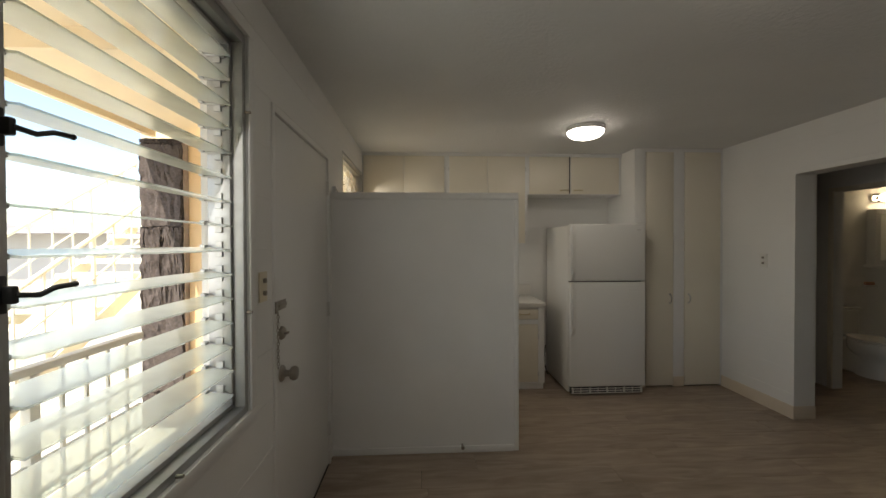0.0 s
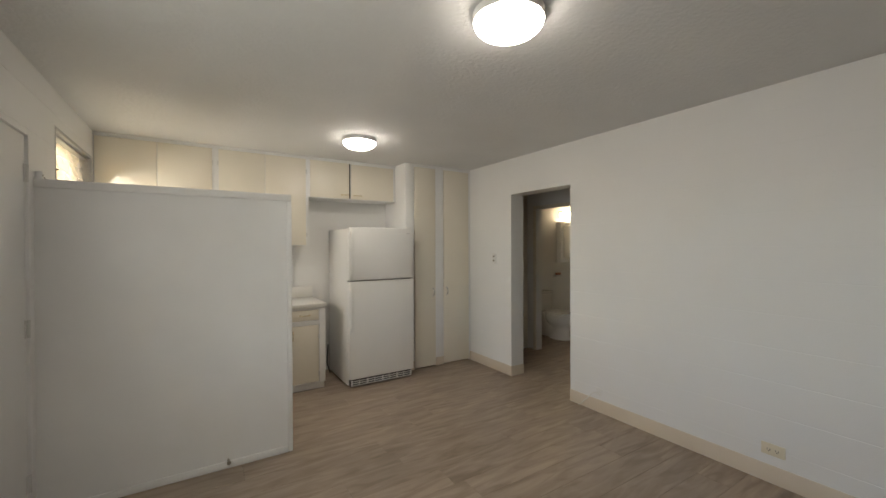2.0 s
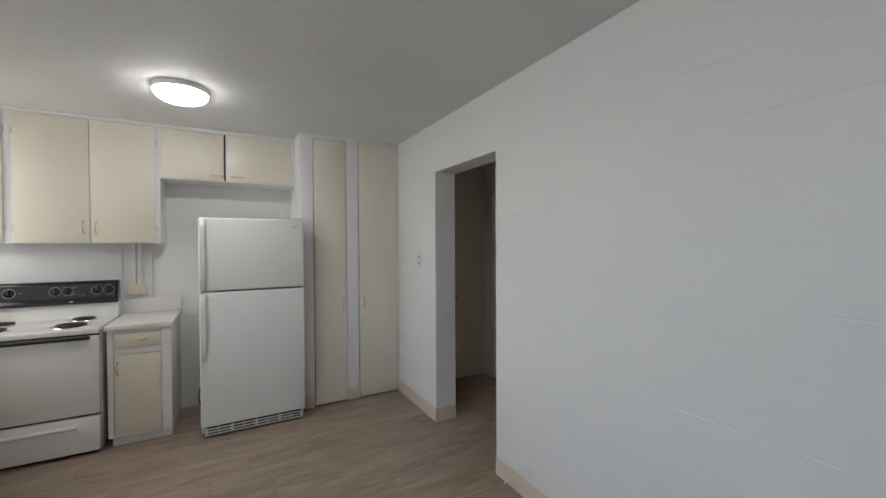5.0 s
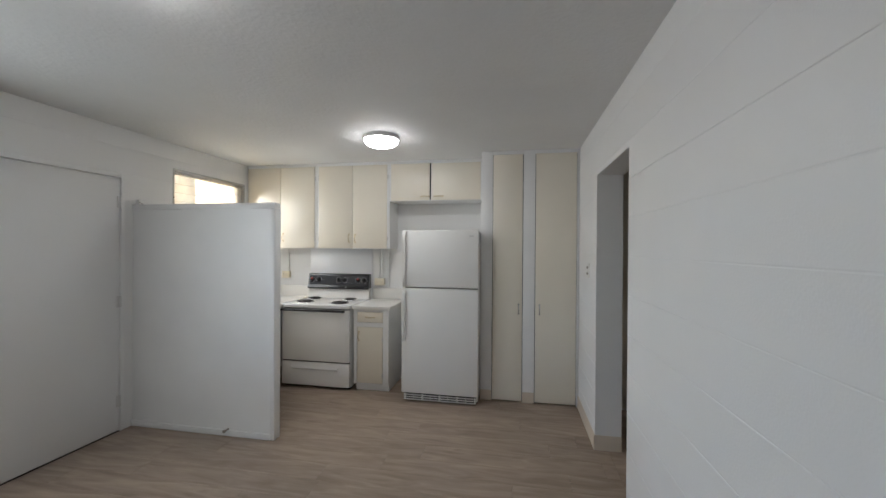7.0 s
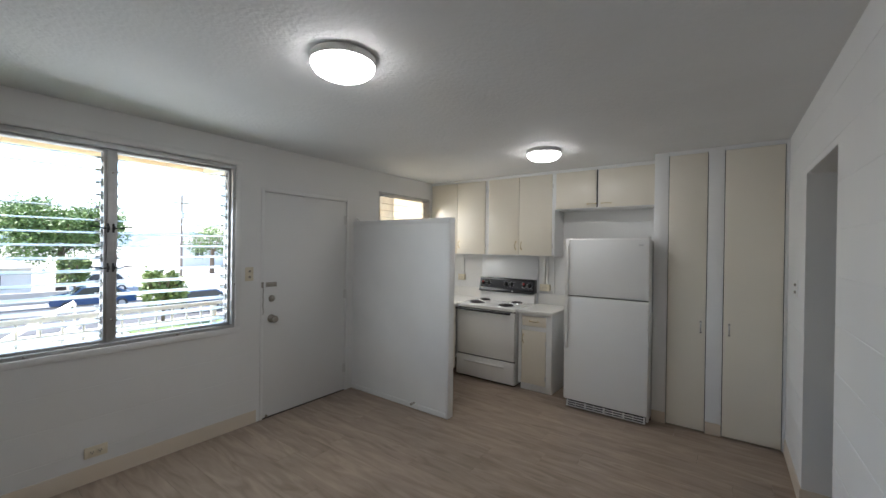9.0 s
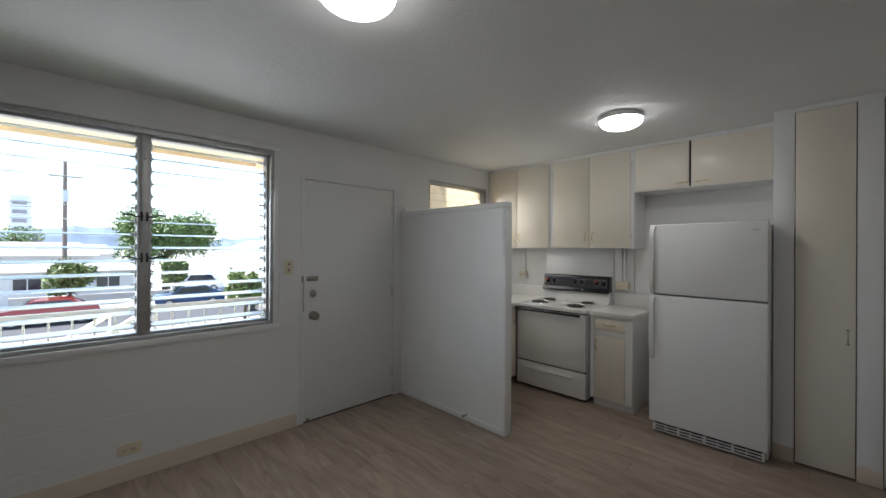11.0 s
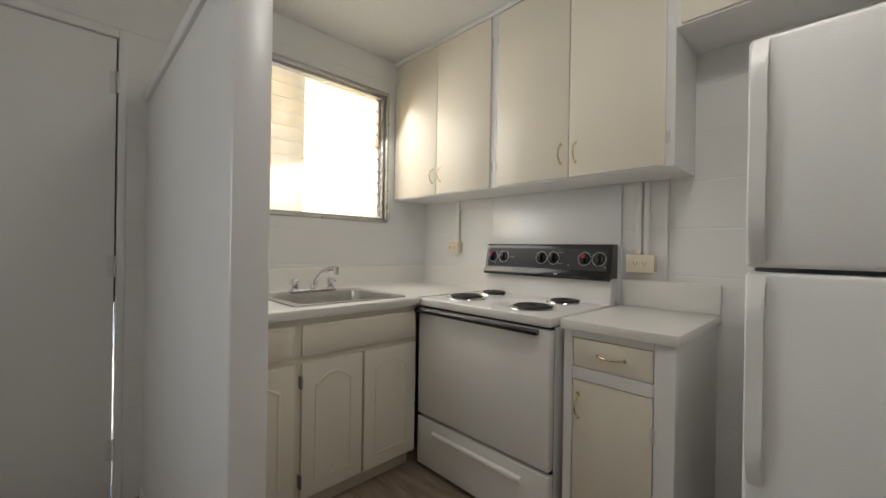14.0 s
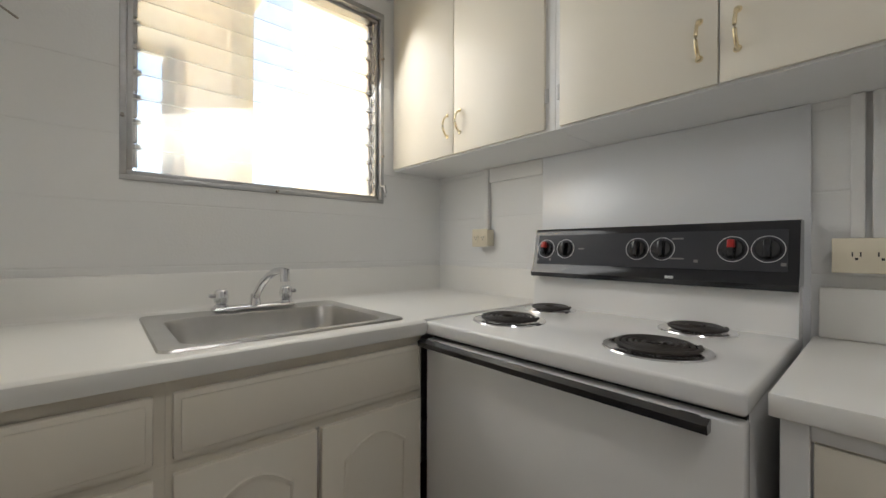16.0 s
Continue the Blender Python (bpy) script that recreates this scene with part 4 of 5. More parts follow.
# ---- sink run along the window wall ----
SKX0, SKX1, SKY0, SKY1 = -0.285, 0.225, 3.386, 3.973
CX = 0.262
CZ = 0.868
KY0 = 3.020
sc = thing("countertop", (0, 3.8, 0.83), "white laminate sink countertop with coved backsplash", "countertop")
b = bm_new()
hx0, hx1, hy0, hy1, hym = SKX0 + 0.012, SKX1 - 0.012, SKY0 + 0.012, SKY1 - 0.012, (SKY0 + SKY1) / 2
prism(b, [(XL + 0.001, KY0), (CX, KY0), (CX, 4.012), (0.254, 4.012), (0.254, YB - 0.001), (XL + 0.001, YB - 0.001), (XL + 0.001, hym + 0.0001), (hx0, hym + 0.0001),
          (hx0, hy1), (hx1, hy1), (hx1, hy0), (hx0, hy0), (hx0, hym - 0.0001), (XL + 0.001, hym - 0.0001)], "z", CZ - 0.036, CZ)
part("worktop", b, laminate, sc)
b = bm_new()
prism(b, [(CX, CZ - 0.042), (CX + 0.010, CZ - 0.040), (CX + 0.015, CZ - 0.02), (CX + 0.012, CZ - 0.006), (CX + 0.004, CZ), (CX - 0.001, CZ), (CX - 0.001, CZ - 0.042)], "y", KY0, 4.010)
part("front_edge", b, laminate, sc, "rounded laminate nosing")
cove = [(0, 0), (0.045, 0.0005), (0.030, 0.006), (0.022, 0.020), (0.02, 0.115), (0.014, 0.123), (0, 0.123)]
b = bm_new()
prism(b, [(XL + 0.001 + p, CZ + q) for p, q in cove], "y", KY0, YB - 0.001)
part("backsplash", b, laminate, sc)
b = bm_new()
prism(b, [(YB - 0.001 - p, CZ + q) for p, q in cove], "x", XL + 0.024, 0.238)
part("backsplash", b, laminate, sc)

b = bm_new()
prism(b, [(3.0005, CZ - 0.036), (3.0195, CZ - 0.036), (3.0195, CZ + 0.119), (3.016, CZ + 0.123), (3.0005, CZ + 0.123)], "x", XL + 0.001, CX + 0.008)
part("side_splash", b, laminate, sc, "laminate splash against the partition")


def arch_door(parent, y0, y1, z0, z1, hinge_y=None):
    """Cream door with a routed arched panel, facing +x."""
    x = 0.262
    d = part("cabinet_door", box(bm_new(), x - 0.018, x, y0, y1, z0, z1, 0.004), cream, parent, "cream door with arched routed panel")
    m = 0.055
    a, c, e, f = y0 + m, y1 - m, z0 + m, z1 - m - 0.02
    arch = [(a, e), (c, e), (c, f - 0.02)] + [(a + (c - a) * (1 - t), f - 0.02 + 0.045 * math.sin(math.pi * t)) for t in [i / 12 for i in range(1, 12)]] + [(a, f - 0.02)]
    b = bm_new()
    inset = []
    my, mz = (a + c) / 2, (e + f) / 2
    for k, (dx, s) in enumerate(((-0.001, 1.0), (0.0035, 0.965), (0.0035, 0.90))):
        inset.append([b.verts.new((x + dx, my + (u - my) * s, mz + (v - mz) * (1 - (1 - s) * (c - a) / (f - e)))) for u, v in arch])
    for r, s in zip(inset, inset[1:]):
        for k in range(len(r)):
            b.faces.new((r[k], r[(k + 1) % len(r)], s[(k + 1) % len(r)], s[k]))
    last = [b.verts.new(v.co + Vector((-0.005, 0, 0))) for v in inset[-1]]
    for k in range(len(last)):
        b.faces.new((inset[-1][k], inset[-1][(k + 1) % len(last)], last[(k + 1) % len(last)], last[k]))
    part("panel_moulding", b, cream, d, "raised arched moulding")
    return d


def sink_cabinet(y0, y1, doors, drawers, label, hinges):
    th = thing("base_cabinet", (0, (y0 + y1) / 2, 0), label, "cabinet", "sink base cabinets")
    part("cabinet_body", box(bm_new(), XL + 0.001, 0.2435, y0, y1, 0.085, 0.66), cream, th)
    part("toe_kick", box(bm_new(), XL + 0.001, 0.19, y0, y1, 0.0, 0.0845), baseboard_m, th)
    part("apron_rail", box(bm_new(), 0.2055, 0.2435, y0, y1, 0.6605, CZ - 0.0365), cream, th)
    for a, c in drawers:
        b = bm_new()
        box(b, 0.244, 0.262, a, c, 0.672, 0.800, 0.005)
        box(b, 0.2615, 0.265, a + 0.012, c - 0.012, 0.684, 0.788, 0.003)
        part("drawer_front", b, cream, th, "cream drawer front with bevelled edge")
    for a, c in doors:
        arch_door(th, a, c, 0.10, 0.645)
    for hy, hz in hinges:
        b = bm_new()
        box(b, 0.2435, 0.268, hy - 0.004, hy + 0.004, hz - 0.025, hz + 0.025, 0.002)
        cyl(b, (0.266, hy, hz - 0.025), (0.266, hy, hz + 0.025), 0.005, None, 10)
        part("hinge", b, bronze, th, "dark bronze hinge")
    return th


sink_cabinet(3.0005, 3.397, [(3.035, 3.378)], [(3.035, 3.378)], "cream base cabinet with arched door beside the sink", [])
sink_cabinet(3.3975, 4.012, [(3.408, 3.690), (3.702, 4.000)], [(3.408, 4.000)], "cream sink base cabinet with two arched doors", [(3.404, 0.57), (3.404, 0.17)])
part("door_divider", box(bm_new(), 0.244, 0.250, 3.692, 3.700, 0.10, 0.645), chrome, [o for o in scene.objects if o.name.startswith("base_cabinet") and o.type == "EMPTY"][-1], "bright strip between doors")


def sink():
    th = thing("kitchen_sink", (-0.01, 3.67, CZ), "single-bowl stainless steel drop-in sink", "sink")
    b = bm_new()

    def ring(x0, x1, y0, y1, z, r, n=6):
        pts = []
        for cx, cy, a0 in ((x1 - r, y1 - r, 0), (x0 + r, y1 - r, 90), (x0 + r, y0 + r, 180), (x1 - r, y0 + r, 270)):
            for k in range(n + 1):
                a = radians(a0 + 90 * k / n)
                pts.append(b.verts.new((cx + r * math.cos(a), cy + r * math.sin(a), z)))
        return pts
    bx0, bx1, by0, by1 = SKX0 + 0.105, SKX1 - 0.035, SKY0 + 0.045, SKY1 - 0.045
    rings = [ring(SKX0, SKX1, SKY0, SKY1, CZ + 0.0005, 0.025), ring(SKX0 + 0.003, SKX1 - 0.003, SKY0 + 0.003, SKY1 - 0.003, CZ + 0.006, 0.024),
             ring(SKX0 + 0.014, SKX1 - 0.014, SKY0 + 0.014, SKY1 - 0.014, CZ + 0.005, 0.02),
             ring(bx0, bx1, by0, by1, CZ + 0.004, 0.05), ring(bx0 + 0.006, bx1 - 0.006, by0 + 0.006, by1 - 0.006, CZ - 0.006, 0.05),
             ring(bx0 + 0.016, bx1 - 0.016, by0 + 0.016, by1 - 0.016, CZ - 0.145, 0.055), ring(bx0 + 0.04, bx1 - 0.04, by0 + 0.04, by1 - 0.04, CZ - 0.168, 0.05),
             ring(bx0 + 0.13, bx1 - 0.13, by0 + 0.2, by1 - 0.2, CZ - 0.172, 0.03)]
    for r, s in zip(rings, rings[1:]):
        for k in range(len(r)):
            b.faces.new((r[k], r[(k + 1) % len(r)], s[(k + 1) % len(r)], s[k]))
    b.faces.new(rings[-1])
    part("basin", b, steel, th)
    part("drain", lathe(bm_new(), [(0.05, 0.001), (0.046, 0.004), (0.036, 0.002), (0.02, 0.0005), (0, 0.0005)], Matrix.Translation(((bx0 + bx1) / 2, (by0 + by1) / 2, CZ - 0.172)), 24), chrome, th, "round chrome drain")
    return th


sink()


def faucet():
    x, y, z = -0.237, 3.690, CZ + 0.006
    th = thing("kitchen_faucet", (x, y, z), "chrome two-handle kitchen faucet with arched spout", "faucet")
    b = bm_new()
    box(b, x - 0.026, x + 0.026, y - 0.125, y + 0.125, z, z + 0.014, 0.006, 3)
    part("deck_plate", b, chrome, th)
    b = bm_new()
    cyl(b, (x, y, z + 0.012), (x, y, z + 0.05), 0.017, 0.014, 20)
    pts = [(x, y, z + 0.03), (x + 0.014, y + 0.003, z + 0.055), (x + 0.046, y + 0.010, z + 0.088), (x + 0.085, y + 0.018, z + 0.112), (x + 0.125, y + 0.025, z + 0.127), (x + 0.160, y + 0.030, z + 0.130), (x + 0.185, y + 0.032, z + 0.128)]
    tube(b, pts, 0.0125, 14)
    cyl(b, (x + 0.184, y + 0.032, z + 0.138), (x + 0.186, y + 0.032, z + 0.100), 0.0145, 0.0135, 18)
    part("spout", b, chrome, th, "arched chrome spout")
    for s in (-1, 1):
        T = Matrix.Translation((x, y + s * 0.1, z + 0.012))
        prof = [(0.021, 0), (0.019, 0.010), (0.013, 0.013), (0.019, 0.018), (0.021, 0.036), (0.018, 0.054), (0.012, 0.058), (0, 0.059)]
        h = part("tap_handle", lathe(bm_new(), prof, T, 10), chrome, th, "faceted chrome tap handle")
        part("tap_lever", box(bm_new(), x - 0.006, x + 0.006, *sorted((y + s * 0.112, y + s * 0.135)), z + 0.045, z + 0.057, 0.003), chrome, h)


faucet()

# towel wire arms on the window wall
wire = thing("towel_rack", (XL, 3.03, 1.79), "thin wire towel rack arms on the kitchen wall", "towel rack")
part("bracket", box(bm_new(), XL, XL + 0.028, 3.002, 3.040, 1.745, 1.835, 0.005), trim_paint, wire, "small white wall bracket")
part("wire_arm", tube(bm_new(), [(XL + 0.026, 3.022, 1.805), (-0.260, 3.172, 1.700), (-0.252, 3.186, 1.703)], 0.0028, 8), nickel, wire)
part("wire_arm", tube(bm_new(), [(XL + 0.026, 3.010, 1.762), (-0.275, 3.149, 1.642)], 0.0028, 8), nickel, wire)
for bz in (1.770, 1.812):
    part("screw", cyl(bm_new(), (XL + 0.028, 3.008, bz), (XL + 0.031, 3.008, bz), 0.005, 0.004, 10), bronze, wire, "dark screw head")

# ---- bathroom ----
toilet = thing("toilet", (5.06, 4.4, 0), "white porcelain two-piece toilet in the bathroom", "toilet")
T = Matrix.Translation((5.06, 4.22, 0)) @ Matrix.Diagonal((0.8, 1.1, 1, 1))
part("bowl", lathe(bm_new(), [(0, 0), (0.165, 0), (0.168, 0.02), (0.15, 0.06), (0.142, 0.16), (0.15, 0.20), (0.19, 0.235), (0.222, 0.28), (0.228, 0.34), (0.222, 0.375), (0.2, 0.385), (0, 0.385)], T), porcelain, toilet)
part("pedestal", box(bm_new(), 4.95, 5.17, 4.24, 4.72, 0, 0.372, 0.04, 4), porcelain, toilet)
part("seat", lathe(bm_new(), [(0, 0.388), (0.225, 0.388), (0.23, 0.398), (0.225, 0.408), (0, 0.412)], T), porcelain, toilet, "white closed seat lid")
part("tank", box(bm_new(), 4.85, 5.28, 4.56, 4.77, 0.372, 0.66, 0.02), porcelain, toilet)
part("tank_lid", box(bm_new(), 4.84, 5.29, 4.55, 4.775, 0.661, 0.69, 0.01), porcelain, toilet)
soap = thing("soap_dish", (5.62, 4.779, 0.93), "small wall soap dish with reddish soap on bathroom wall", "soap dish")
part("dish", box(bm_new(), 5.55, 5.70, 4.715, 4.779, 0.905, 0.925, 0.006), porcelain, soap)
part("soap_bar", box(bm_new(), 5.57, 5.68, 4.725, 4.770, 0.9255, 0.965, 0.012, 3), soap_m, soap, "reddish bar of soap")
mc = thing("medicine_cabinet", (5.9, 4.72, 1.17), "white framed mirror medicine cabinet on bathroom wall", "cabinet")
part("cabinet_body", box(bm_new(), 5.62, 6.2, 4.68, 4.779, 1.17, 1.84, 0.004), trim_paint, mc)
part("mirror", box(bm_new(), 5.68, 6.14, 4.676, 4.6795, 1.23, 1.78), mirror_m, mc, "mirror panel")
part("shelf", box(bm_new(), 5.58, 6.24, 4.66, 4.779, 1.145, 1.1695, 0.004), trim_paint, mc)
vl = thing("vanity_light", (5.9, 4.75, 1.98), "wall vanity light with glowing round bulbs", "wall light")
part("back_plate", box(bm_new(), 5.66, 6.14, 4.755, 4.779, 1.93, 2.03, 0.004), chrome, vl)
for x in (5.74, 5.9, 6.06):
    part("bulb", ball(bm_new(), (x, 4.69, 1.98), 0.05), bulb_glow, vl, "glowing globe bulb")
    part("socket", cyl(bm_new(), (x, 4.735, 1.98), (x, 4.756, 1.98), 0.025), chrome, vl)

# ---- outside: walkway, railing, pillar, stairs ----
GZ = -2.9
solid("balcony_slab", box(bm_new(), -1.75, XL - TW - 0.001, -6, 3.59, -0.22, -0.06), walk_m, "concrete walkway slab outside the door", "walkway", kind="structure")
b = box(bm_new(), -2.05, XL - TW - 0.001, -6, 3.96, 2.42, 2.56)
solid("soffit", b, slab_m, "cream painted walkway roof soffit", "soffit", kind="structure")
for y in (-4.4, -2.2, 0.0, 2.2):
    solid("soffit_beam", box(bm_new(), -2.04, XL - TW - 0.002, y - 0.05, y + 0.05, 2.32, 2.419), slab_m, "cream painted roof beam", "beam", "roof beams", "structure")
solid("fascia", box(bm_new(), -2.10, -2.051, -6, 3.76, 2.36, 2.60), slab_m, "cream painted roof fascia board", "fascia", kind="structure")
return_wall = solid("return_wall", box(bm_new(), -1.75, XL - TW - 0.002, 3.70, 3.77, GZ, 2.318), orange_m, "ochre painted block privacy wall beside the kitchen window", "wall", kind="structure")
pillar = solid("lava_pillar", box(bm_new(), -2.09, -1.7505, 3.64, 3.77, GZ, 2.318), mortar, "rough brown lava stone block pillar", "pillar", kind="structure")
solid("neighbour_wing", box(bm_new(), -2.9, XL - TW - 0.01, 4.8, 12, GZ, 5), cream_out, "cream painted wing of the apartment building", "building", kind="structure")


def outer_blocks(parent, x0, x1, y, z0, z1, bw, bh, depth, material, rough=0.0):
    row, z = 0, z0
    rnd = random.Random(5)
    while z < z1 - 0.03:
        x = x0 - (bw / 2 if row % 2 else 0)
        while x < x1 - 0.01:
            a, c = max(x, x0), min(x + bw, x1)
            if c - a > 0.03:
                b = bm_new()
                g = 0.004 if not rough else 0.008
                box(b, a + g, c - g, y - depth, y + 0.01, z + g, min(z + bh, z1) - g)
                if rough:
                    bmesh.ops.subdivide_edges(b, edges=b.edges[:], cuts=11, use_grid_fill=True)
                    for v in b.verts:
                        v.co += Vector((rnd.uniform(-1, 1), rnd.uniform(-1, 1), rnd.uniform(-1, 1))) * rough
                ob = new("block", mesh_of("block", b, material, smooth=False))
                ob.parent = parent
            x += bw
        z += bh
        row += 1


outer_blocks(return_wall, -1.745, XL - TW - 0.01, 3.70, -0.05, 2.31, 0.406, 0.203, 0.006, orange_m)
outer_blocks(pillar, -2.09, -1.755, 3.64, -1.13, 2.31, 0.34, 0.68, 0.03, lava, 0.010)


def railing(x, y0, y1):
    th = thing("balcony_railing", (x, (y0 + y1) / 2, -0.06), "cream painted steel balcony railing with square grid", "railing")
    part("top_rail", box(bm_new(), x - 0.025, x + 0.025, y0, y1, 0.905, 0.94, 0.004), rail_m, th)
    for z in (0.775, 0.645, 0.515, 0.385, 0.255, 0.125, 0.03):
        part("rail", box(bm_new(), x - 0.008, x + 0.008, y0, y1, z, z + 0.02, 0.003), rail_m, th)
    bal = None
    y = y0
    i = 0
    while y < y1:
        if i % 14 == 0:
            part("post", box(bm_new(), x - 0.022, x + 0.022, y - 0.022, y + 0.022, -0.06, 0.9045, 0.003), rail_m, th)
        else:
            if bal is None:
                bal = mesh_of("baluster", box(bm_new(), -0.0075, 0.0075, -0.0075, 0.0075, 0.0, 0.875, 0.002), rail_m)
            ob = new("baluster", bal)
            ob.parent = th
            ob.matrix_parent_inverse = th.matrix_basis.inverted()
            ob.location = (x + 0.0155, y, 0.0295)
        y += 0.125
        i += 1


railing(-1.40, -5.0, 2.62)


def stair(x0, x1, y0, z0, n, rise, run, label):
    th = thing("outdoor_stair", ((x0 + x1) / 2, y0, z0), label, "stairs", "outdoor stairs")
    for i in range(n):
        y, z = y0 + i * run, z0 + (i + 1) * rise
        part("tread", box(bm_new(), x0, x1, y, y + abs(run) + 0.02, z - 0.06, z, 0.005), rail_m, th)
    s = rise / run
    for x in (x0 - 0.02, x1 + 0.02):
        b = bm_new()
        ye = y0 + n * run
        prism(b, [(y0, z0 - 0.12), (ye, z0 + n * rise - 0.12), (ye, z0 + n * rise + 0.06), (y0, z0 + 0.06)], "x", x - 0.015, x + 0.015)
        part("stringer", b, rail_m, th)
        part("handrail", tube(bm_new(), [(x, y0, z0 + 0.95), (x, ye, z0 + n * rise + 0.95)], 0.024), rail_m, th)
        part("mid_rail", tube(bm_new(), [(x, y0, z0 + 0.5), (x, ye, z0 + n * rise + 0.5)], 0.012), rail_m, th)
        for i in range(0, n + 1):
            y, z = y0 + i * run, z0 + i * rise
            part("baluster", cyl(bm_new(), (x, y, z), (x, y, z + 0.94), 0.011 if i % 4 else 0.02, None, 8), rail_m, th)


stair(-4.3, -3.4, 3.63, -0.1, 11, 0.17, 0.28, "cream painted steel stair rising outside")
stair(-2.75, -1.85, -1.5, -1.77, 10, 0.17, 0.27, "cream painted steel stair climbing to the walkway")
solid("stair_landing", box(bm_new(), -4.4, -1.76, 1.2, 3.62, -0.2, -0.07), walk_m, "concrete stair landing", "landing", kind="structure")

# ground, road, far things
solid("ground", box(bm_new(), -900, 120, -600, 600, GZ - 0.3, GZ), concrete, "pale concrete and dirt ground", "ground", kind="structure")
solid("road", box(bm_new(), -33, -23.5, -300, 300, GZ + 0.004, GZ + 0.02), asphalt, "grey asphalt street", "road", kind="structure")
solid("lawn", box(bm_new(), -22.5, -16, 6.5, 60, GZ + 0.004, GZ + 0.06), grass_m, "strip of sunlit lawn", "grass", kind="structure")
solid("pavement", box(bm_new(), -35, -33.01, -300, 300, GZ + 0.004, GZ + 0.14, 0.02), concrete, "concrete pavement across the street", "pavement", kind="structure")


def car(x, y, rz, paint, label, tall=0.0):
    th = thing("car", (0, 0, 0), label, "car")
    prof = [(-2.15, 0.35), (-2.2, 0.62), (-2.1, 0.86 + tall * 0.3), (-1.2, 0.95 + tall * 0.3), (-0.65, 1.38 + tall), (0.85 + tall, 1.42 + tall), (1.6 + tall * 0.8, 1.0 + tall * 0.4), (2.1, 0.93 + tall * 0.3), (2.2, 0.6), (2.15, 0.35)]
    b = prism(bm_new(), prof, "y", -0.85, 0.85)
    bmesh.ops.bevel(b, geom=b.edges[:], offset=0.05, segments=2, affect="EDGES")
    part("body", b, paint, th)
    for s in (-1, 1):
        b = bm_new()
        prism(b, [(-1.0, 0.98 + tall * 0.3), (-0.6, 1.32 + tall), (0.8 + tall, 1.35 + tall), (1.35 + tall * 0.7, 1.0 + tall * 0.4)], "y", s * 0.845, s * 0.858)
        part("side_window", b, win_dark, th)
    b = bm_new()
    v = [b.verts.new(p) for p in ((-1.2, -0.7, 0.99 + tall * 0.3), (-1.2, 0.7, 0.99 + tall * 0.3), (-0.72, 0.66, 1.36 + tall), (-0.72, -0.66, 1.36 + tall))]
    b.faces.new(v)
    bmesh.ops.solidify(b, geom=b.faces[:], thickness=0.03)
    part("windscreen", b, win_dark, th)
    for wx in (-1.35, 1.35):
        for wy in (-0.78, 0.78):
            w = part("wheel", cyl(bm_new(), (wx, wy - 0.1, 0.32), (wx, wy + 0.1, 0.32), 0.32, None, 24), rubber, th, "black tyre")
            part("rim", cyl(bm_new(), (wx, wy - 0.105, 0.32), (wx, wy + 0.105, 0.32), 0.19, None, 16), alu, w)
    th.matrix_basis = pose(x, y, GZ + 0.02, 0, 0, rz)
    for c in th.children:
        c.matrix_parent_inverse = Matrix()
    return th


car(-28.5, 0.0, 90, car_red, "red parked sedan on the street")
car(-31.5, 7.4, 86, car_blue, "blue parked car beside the wall", 0.1)
car(-42.5, 10.4, 70, car_white, "white parked sport utility vehicle", 0.3)
car(-25.5, 11.5, 80, car_blue, "dark blue car parked by the lawn")


def tree(x, y, h, r, n, label, leaf, seed, base=0.35):
    rnd = random.Random(seed)
    th = thing("tree", (x, y, GZ), label, "tree")
    b = bm_new()
    cyl(b, (x, y, GZ), (x + 0.1, y, GZ + h * 0.5), 0.22 * r / 2.5, 0.14 * r / 2.5, 10)
    for k in range(7):
        a = k * 2.4
        tube(b, [(x + 0.1, y, GZ + h * (0.35 + 0.02 * k)), (x + 0.4 * r * math.cos(a), y + 0.4 * r * math.sin(a), GZ + h * 0.6), (x + 0.7 * r * math.cos(a), y + 0.7 * r * math.sin(a), GZ + h * 0.78)], 0.05, 6)
    part("trunk", b, bark, th, "brown branching trunk")
    lobes = [(Vector((x, y, GZ + h * 0.68)) + Vector((rnd.uniform(-0.6, 0.6) * r, rnd.uniform(-0.6, 0.6) * r, rnd.uniform(-base, 0.32) * h * 0.6)), r * rnd.uniform(0.3, 0.52)) for _ in range(22)]
    vs, fs = [], []
    for i in range(n):
        c, lr = lobes[i % len(lobes)]
        d = Vector((rnd.gauss(0, 1), rnd.gauss(0, 1), rnd.gauss(0, 0.8))).normalized() * lr * rnd.uniform(0.55, 1.05)
        p = c + d
        u = Vector((rnd.gauss(0, 1), rnd.gauss(0, 1), rnd.gauss(0, 0.6))).normalized()
        w = u.cross(Vector((rnd.gauss(0, 1), rnd.gauss(0, 1), rnd.gauss(0, 1)))).normalized()
        s = rnd.uniform(0.10, 0.2)
        k = len(vs)
        vs += [p - u * s, p + w * s * 0.45, p + u * s, p - w * s * 0.45]
        fs.append((k, k + 1, k + 2, k + 3))
    me = bpy.data.meshes.new("crown")
    me.from_pydata(vs, [], fs)
    me.materials.append(leaf)
    ob = new("crown", me)
    ob.parent = th
    ob.matrix_parent_inverse = th.matrix_basis.inverted()
    tagged(ob, "dense green leaf crown", kind="stuff")
    return th


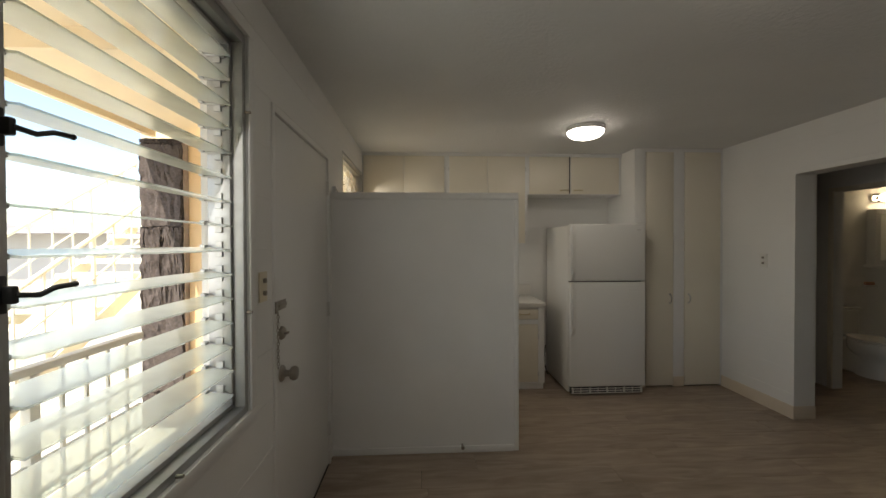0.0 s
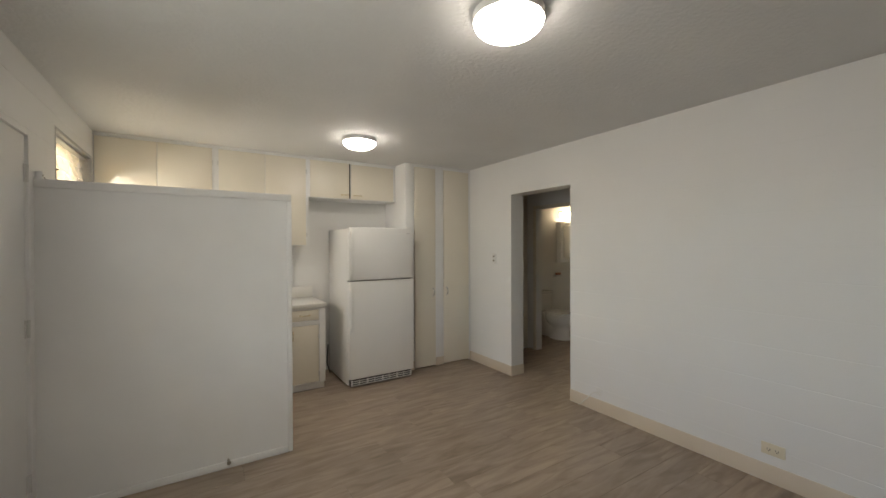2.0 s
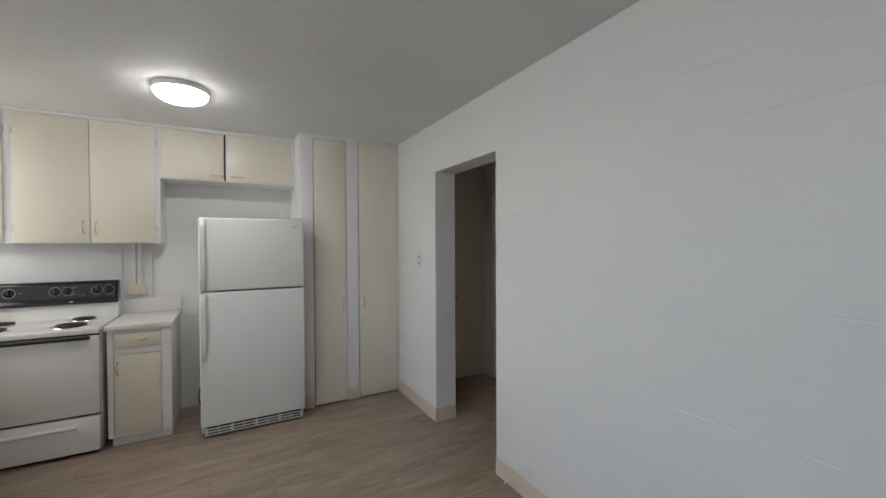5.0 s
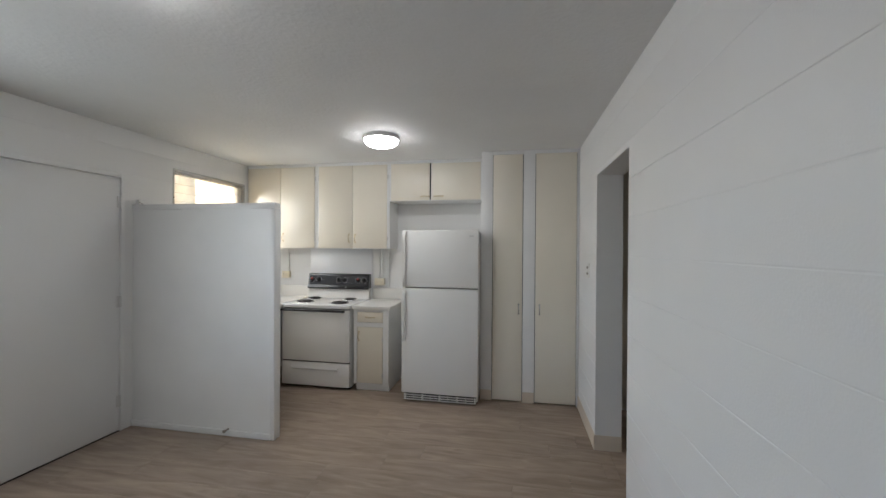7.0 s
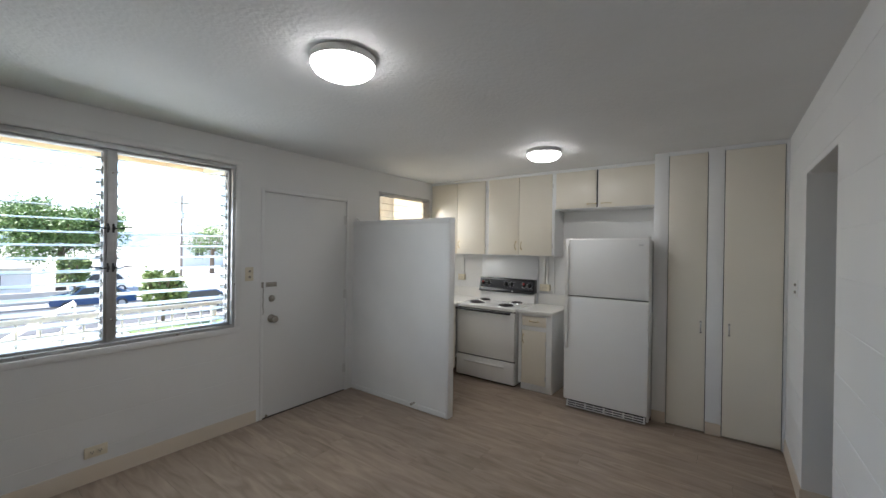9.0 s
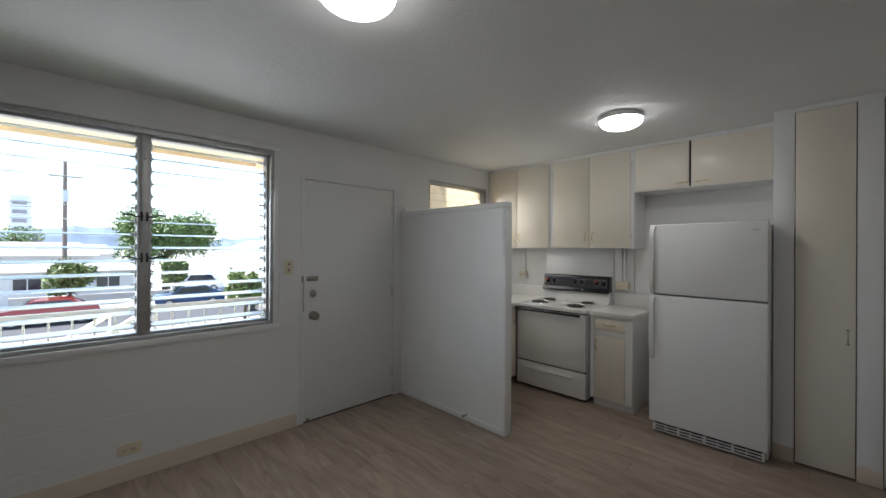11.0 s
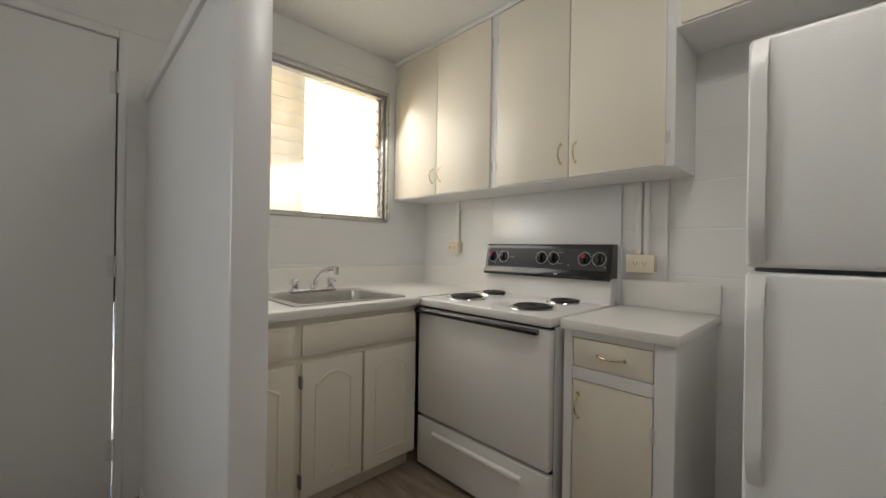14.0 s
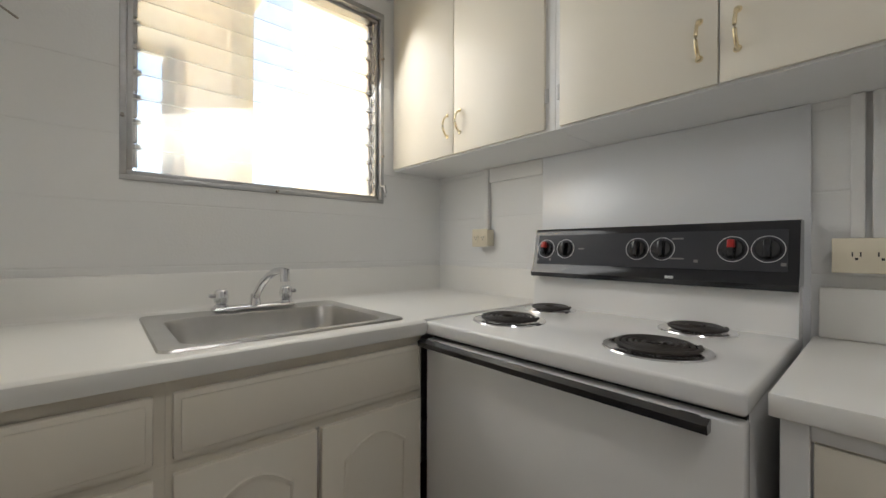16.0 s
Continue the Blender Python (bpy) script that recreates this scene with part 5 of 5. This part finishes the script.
tree(-46.0, 8.2, 8.0, 4.3, 20000, "broad round green street tree", leaf_m, 3)
tree(-58.0, -3.0, 6.8, 3.0, 4000, "distant leafy green tree beyond houses", leaf_m, 8)
tree(-60.0, 27.0, 7.5, 4.0, 4000, "distant green tree by the road", leaf_m, 11)
tree(-31.0, 0.9, 3.6, 1.35, 2500, "small bushy yellow-green shrub tree", leaf2_m, 4)
tree(-22.0, 8.3, 3.1, 1.1, 2000, "small bright green palm-like shrub", leaf2_m, 5)
tree(-34.5, 7.0, 3.6, 1.1, 2000, "bright green garden shrub", leaf2_m, 6)


def house(x0, x1, y0, y1, h, roof_h, wallm, label, nwin, hip=0.8):
    th = thing("house", ((x0 + x1) / 2, (y0 + y1) / 2, GZ), label, "house")
    part("wall", box(bm_new(), x0, x1, y0, y1, GZ, GZ + h), wallm, th)
    b = bm_new()
    e = 0.5
    lo = [b.verts.new(p) for p in ((x0 - e, y0 - e, GZ + h), (x1 + e, y0 - e, GZ + h), (x1 + e, y1 + e, GZ + h), (x0 - e, y1 + e, GZ + h))]
    xm = (x0 + x1) / 2
    hi = [b.verts.new((xm, y0 + hip, GZ + h + roof_h)), b.verts.new((xm, y1 - hip, GZ + h + roof_h))]
    for f in ((lo[0], lo[1], hi[0]), (lo[1], lo[2], hi[1], hi[0]), (lo[2], lo[3], hi[1]), (lo[3], lo[0], hi[0], hi[1]), tuple(lo[::-1])):
        b.faces.new(f)
    part("roof", b, roof_m, th, "grey low-pitched roof")
    for i in range(nwin):
        y = y0 + (y1 - y0) * (i + 0.5) / nwin
        w = part("window", box(bm_new(), x1 + 0.001, x1 + 0.05, y - 0.7, y + 0.7, GZ + h * 0.4, GZ + h * 0.8), win_dark, th, "dark window")
        part("window_frame", box(bm_new(), x1 + 0.051, x1 + 0.08, y - 0.03, y + 0.03, GZ + h * 0.4, GZ + h * 0.8), stucco, w)
    return th


house(-52, -44, -16.0, 2.5, 3.6, 1.2, stucco, "low white house with grey roof across the street", 3)
house(-43.5, -38.5, -3.5, 5.4, 2.5, 0.6, stucco, "low white garage with flat grey roof", 2)
house(-82, -70, -22, 6, 3.4, 1.4, stucco, "distant low white house", 4)
house(-95, -75, 28, 60, 4.5, 1.5, stucco, "distant pale building by the road", 5)
house(-13, -4.2, 9.5, 18, 4.6, 0.35, stucco, "white two-storey apartment house behind the stairs", 3)
solid("site_wall", box(bm_new(), -36.0, -35.6, -2.0, 9.5, GZ, GZ + 0.9), concrete, "grey concrete block site wall", "wall", kind="structure")

tower = thing("tower_block", (-187, -9.4, GZ), "pale blue-grey distant high-rise tower", "building")
part("wall", box(bm_new(), -194, -180, -11.6, -7.2, GZ, 18.2), tower_m, tower)
for k in range(5):
    part("window_band", box(bm_new(), -179.99, -179.8, -11.0, -7.8, 3.5 + k * 2.9, 4.7 + k * 2.9), roof_m, tower, "dark window band")
for x, y in ((-36.5, 0.65), (-52, 20)):
    p = thing("utility_pole", (x, y, GZ), "weathered wooden utility pole with crossarm", "pole")
    part("shaft", cyl(bm_new(), (x, y, GZ), (x, y, GZ + 10.5), 0.16, 0.11, 12), pole_m, p)
    part("crossarm", box(bm_new(), x - 0.06, x + 0.06, y - 0.9, y + 0.9, GZ + 9.4, GZ + 9.52), pole_m, p)
    part("transformer", cyl(bm_new(), (x + 0.3, y, GZ + 7.6), (x + 0.3, y, GZ + 8.4), 0.22, None, 16), alu, p)
for dz in (9.55, 9.2, 7.2):
    b = bm_new()
    tube(b, [(-36.5 - 0.02 * k, 0.65 + (k - 10) * 6, GZ + dz - 0.5 * (1 - abs(((k - 10) % 6) - 3) / 3)) for k in range(21)], 0.012, 5)
    solid("power_line", b, rubber, "black overhead power line", "cable")
# far hills
vs, fs = [], []
nx = 60
for i in range(nx + 1):
    y = -500 + i * 1100 / nx
    hgt = 26 + 22 * noise.noise((y * 0.008, 1.3, 0)) + 7 * noise.noise((y * 0.04, 5.1, 0))
    vs += [(-800, y, GZ), (-830, y, GZ + hgt * 0.6), (-880, y, GZ + max(8, hgt))]
for i in range(nx):
    a = i * 3
    fs += [(a, a + 3, a + 4, a + 1), (a + 1, a + 4, a + 5, a + 2)]
me = bpy.data.meshes.new("hills")
me.from_pydata(vs, [], fs)
me.materials.append(hill_m)
tagged(new("backdrop_hills", me), "hazy blue-green mountain ridge far away", "hills", kind="structure")


# ---- floor planks and wall blocks ----
def planks(x0, x1, y0, y1):
    shared, rnd, row, y = {}, random.Random(2), 0, y0
    while y < y1 - 0.005:
        yt = min(y + 0.181, y1)
        x = x0 - rnd.uniform(0, 1.1)
        while x < x1:
            a, c = max(x, x0), min(x + 1.22, x1)
            x += 1.22
            if c - a < 0.03:
                continue
            key = (round(c - a, 3), round(yt - y, 3))
            if key not in shared:
                w, h, g = key[0] / 2 - 0.0006, key[1] / 2 - 0.0006, 0.0012
                b = bm_new()
                r0 = [b.verts.new((u, v, -0.004)) for u, v in ((-w, -h), (w, -h), (w, h), (-w, h))]
                r1 = [b.verts.new((u, v, -0.001)) for u, v in ((-w, -h), (w, -h), (w, h), (-w, h))]
                r2 = [b.verts.new((u, v, 0.0)) for u, v in ((-w + g, -h + g), (w - g, -h + g), (w - g, h - g), (-w + g, h - g))]
                for r, s in ((r0, r1), (r1, r2)):
                    for k in range(4):
                        b.faces.new((r[k], r[(k + 1) % 4], s[(k + 1) % 4], s[k]))
                b.faces.new(r2)
                shared[key] = mesh_of("plank", b, floor_m, smooth=False)
            ob = new("plank", shared[key])
            ob.location = ((a + c) / 2, (y + yt) / 2, 0)
            ob.parent = floor
        y = yt
        row += 1


planks(XL, XR + 0.09, YF, YB)
planks(XR + 0.09, BATH_END, 1.2, BATH_Y)
block_faces(wall_west, "x", XL, 1, YF, YB, 0.0, ZC, win_holes)
block_faces(wall_east, "x", XR, -1, YF, YB, 0.0, ZC, [OPEN], 0.1)
block_faces(wall_north, "y", YB, -1, XL, 2.33, 0.0, ZC, [], 0.15)
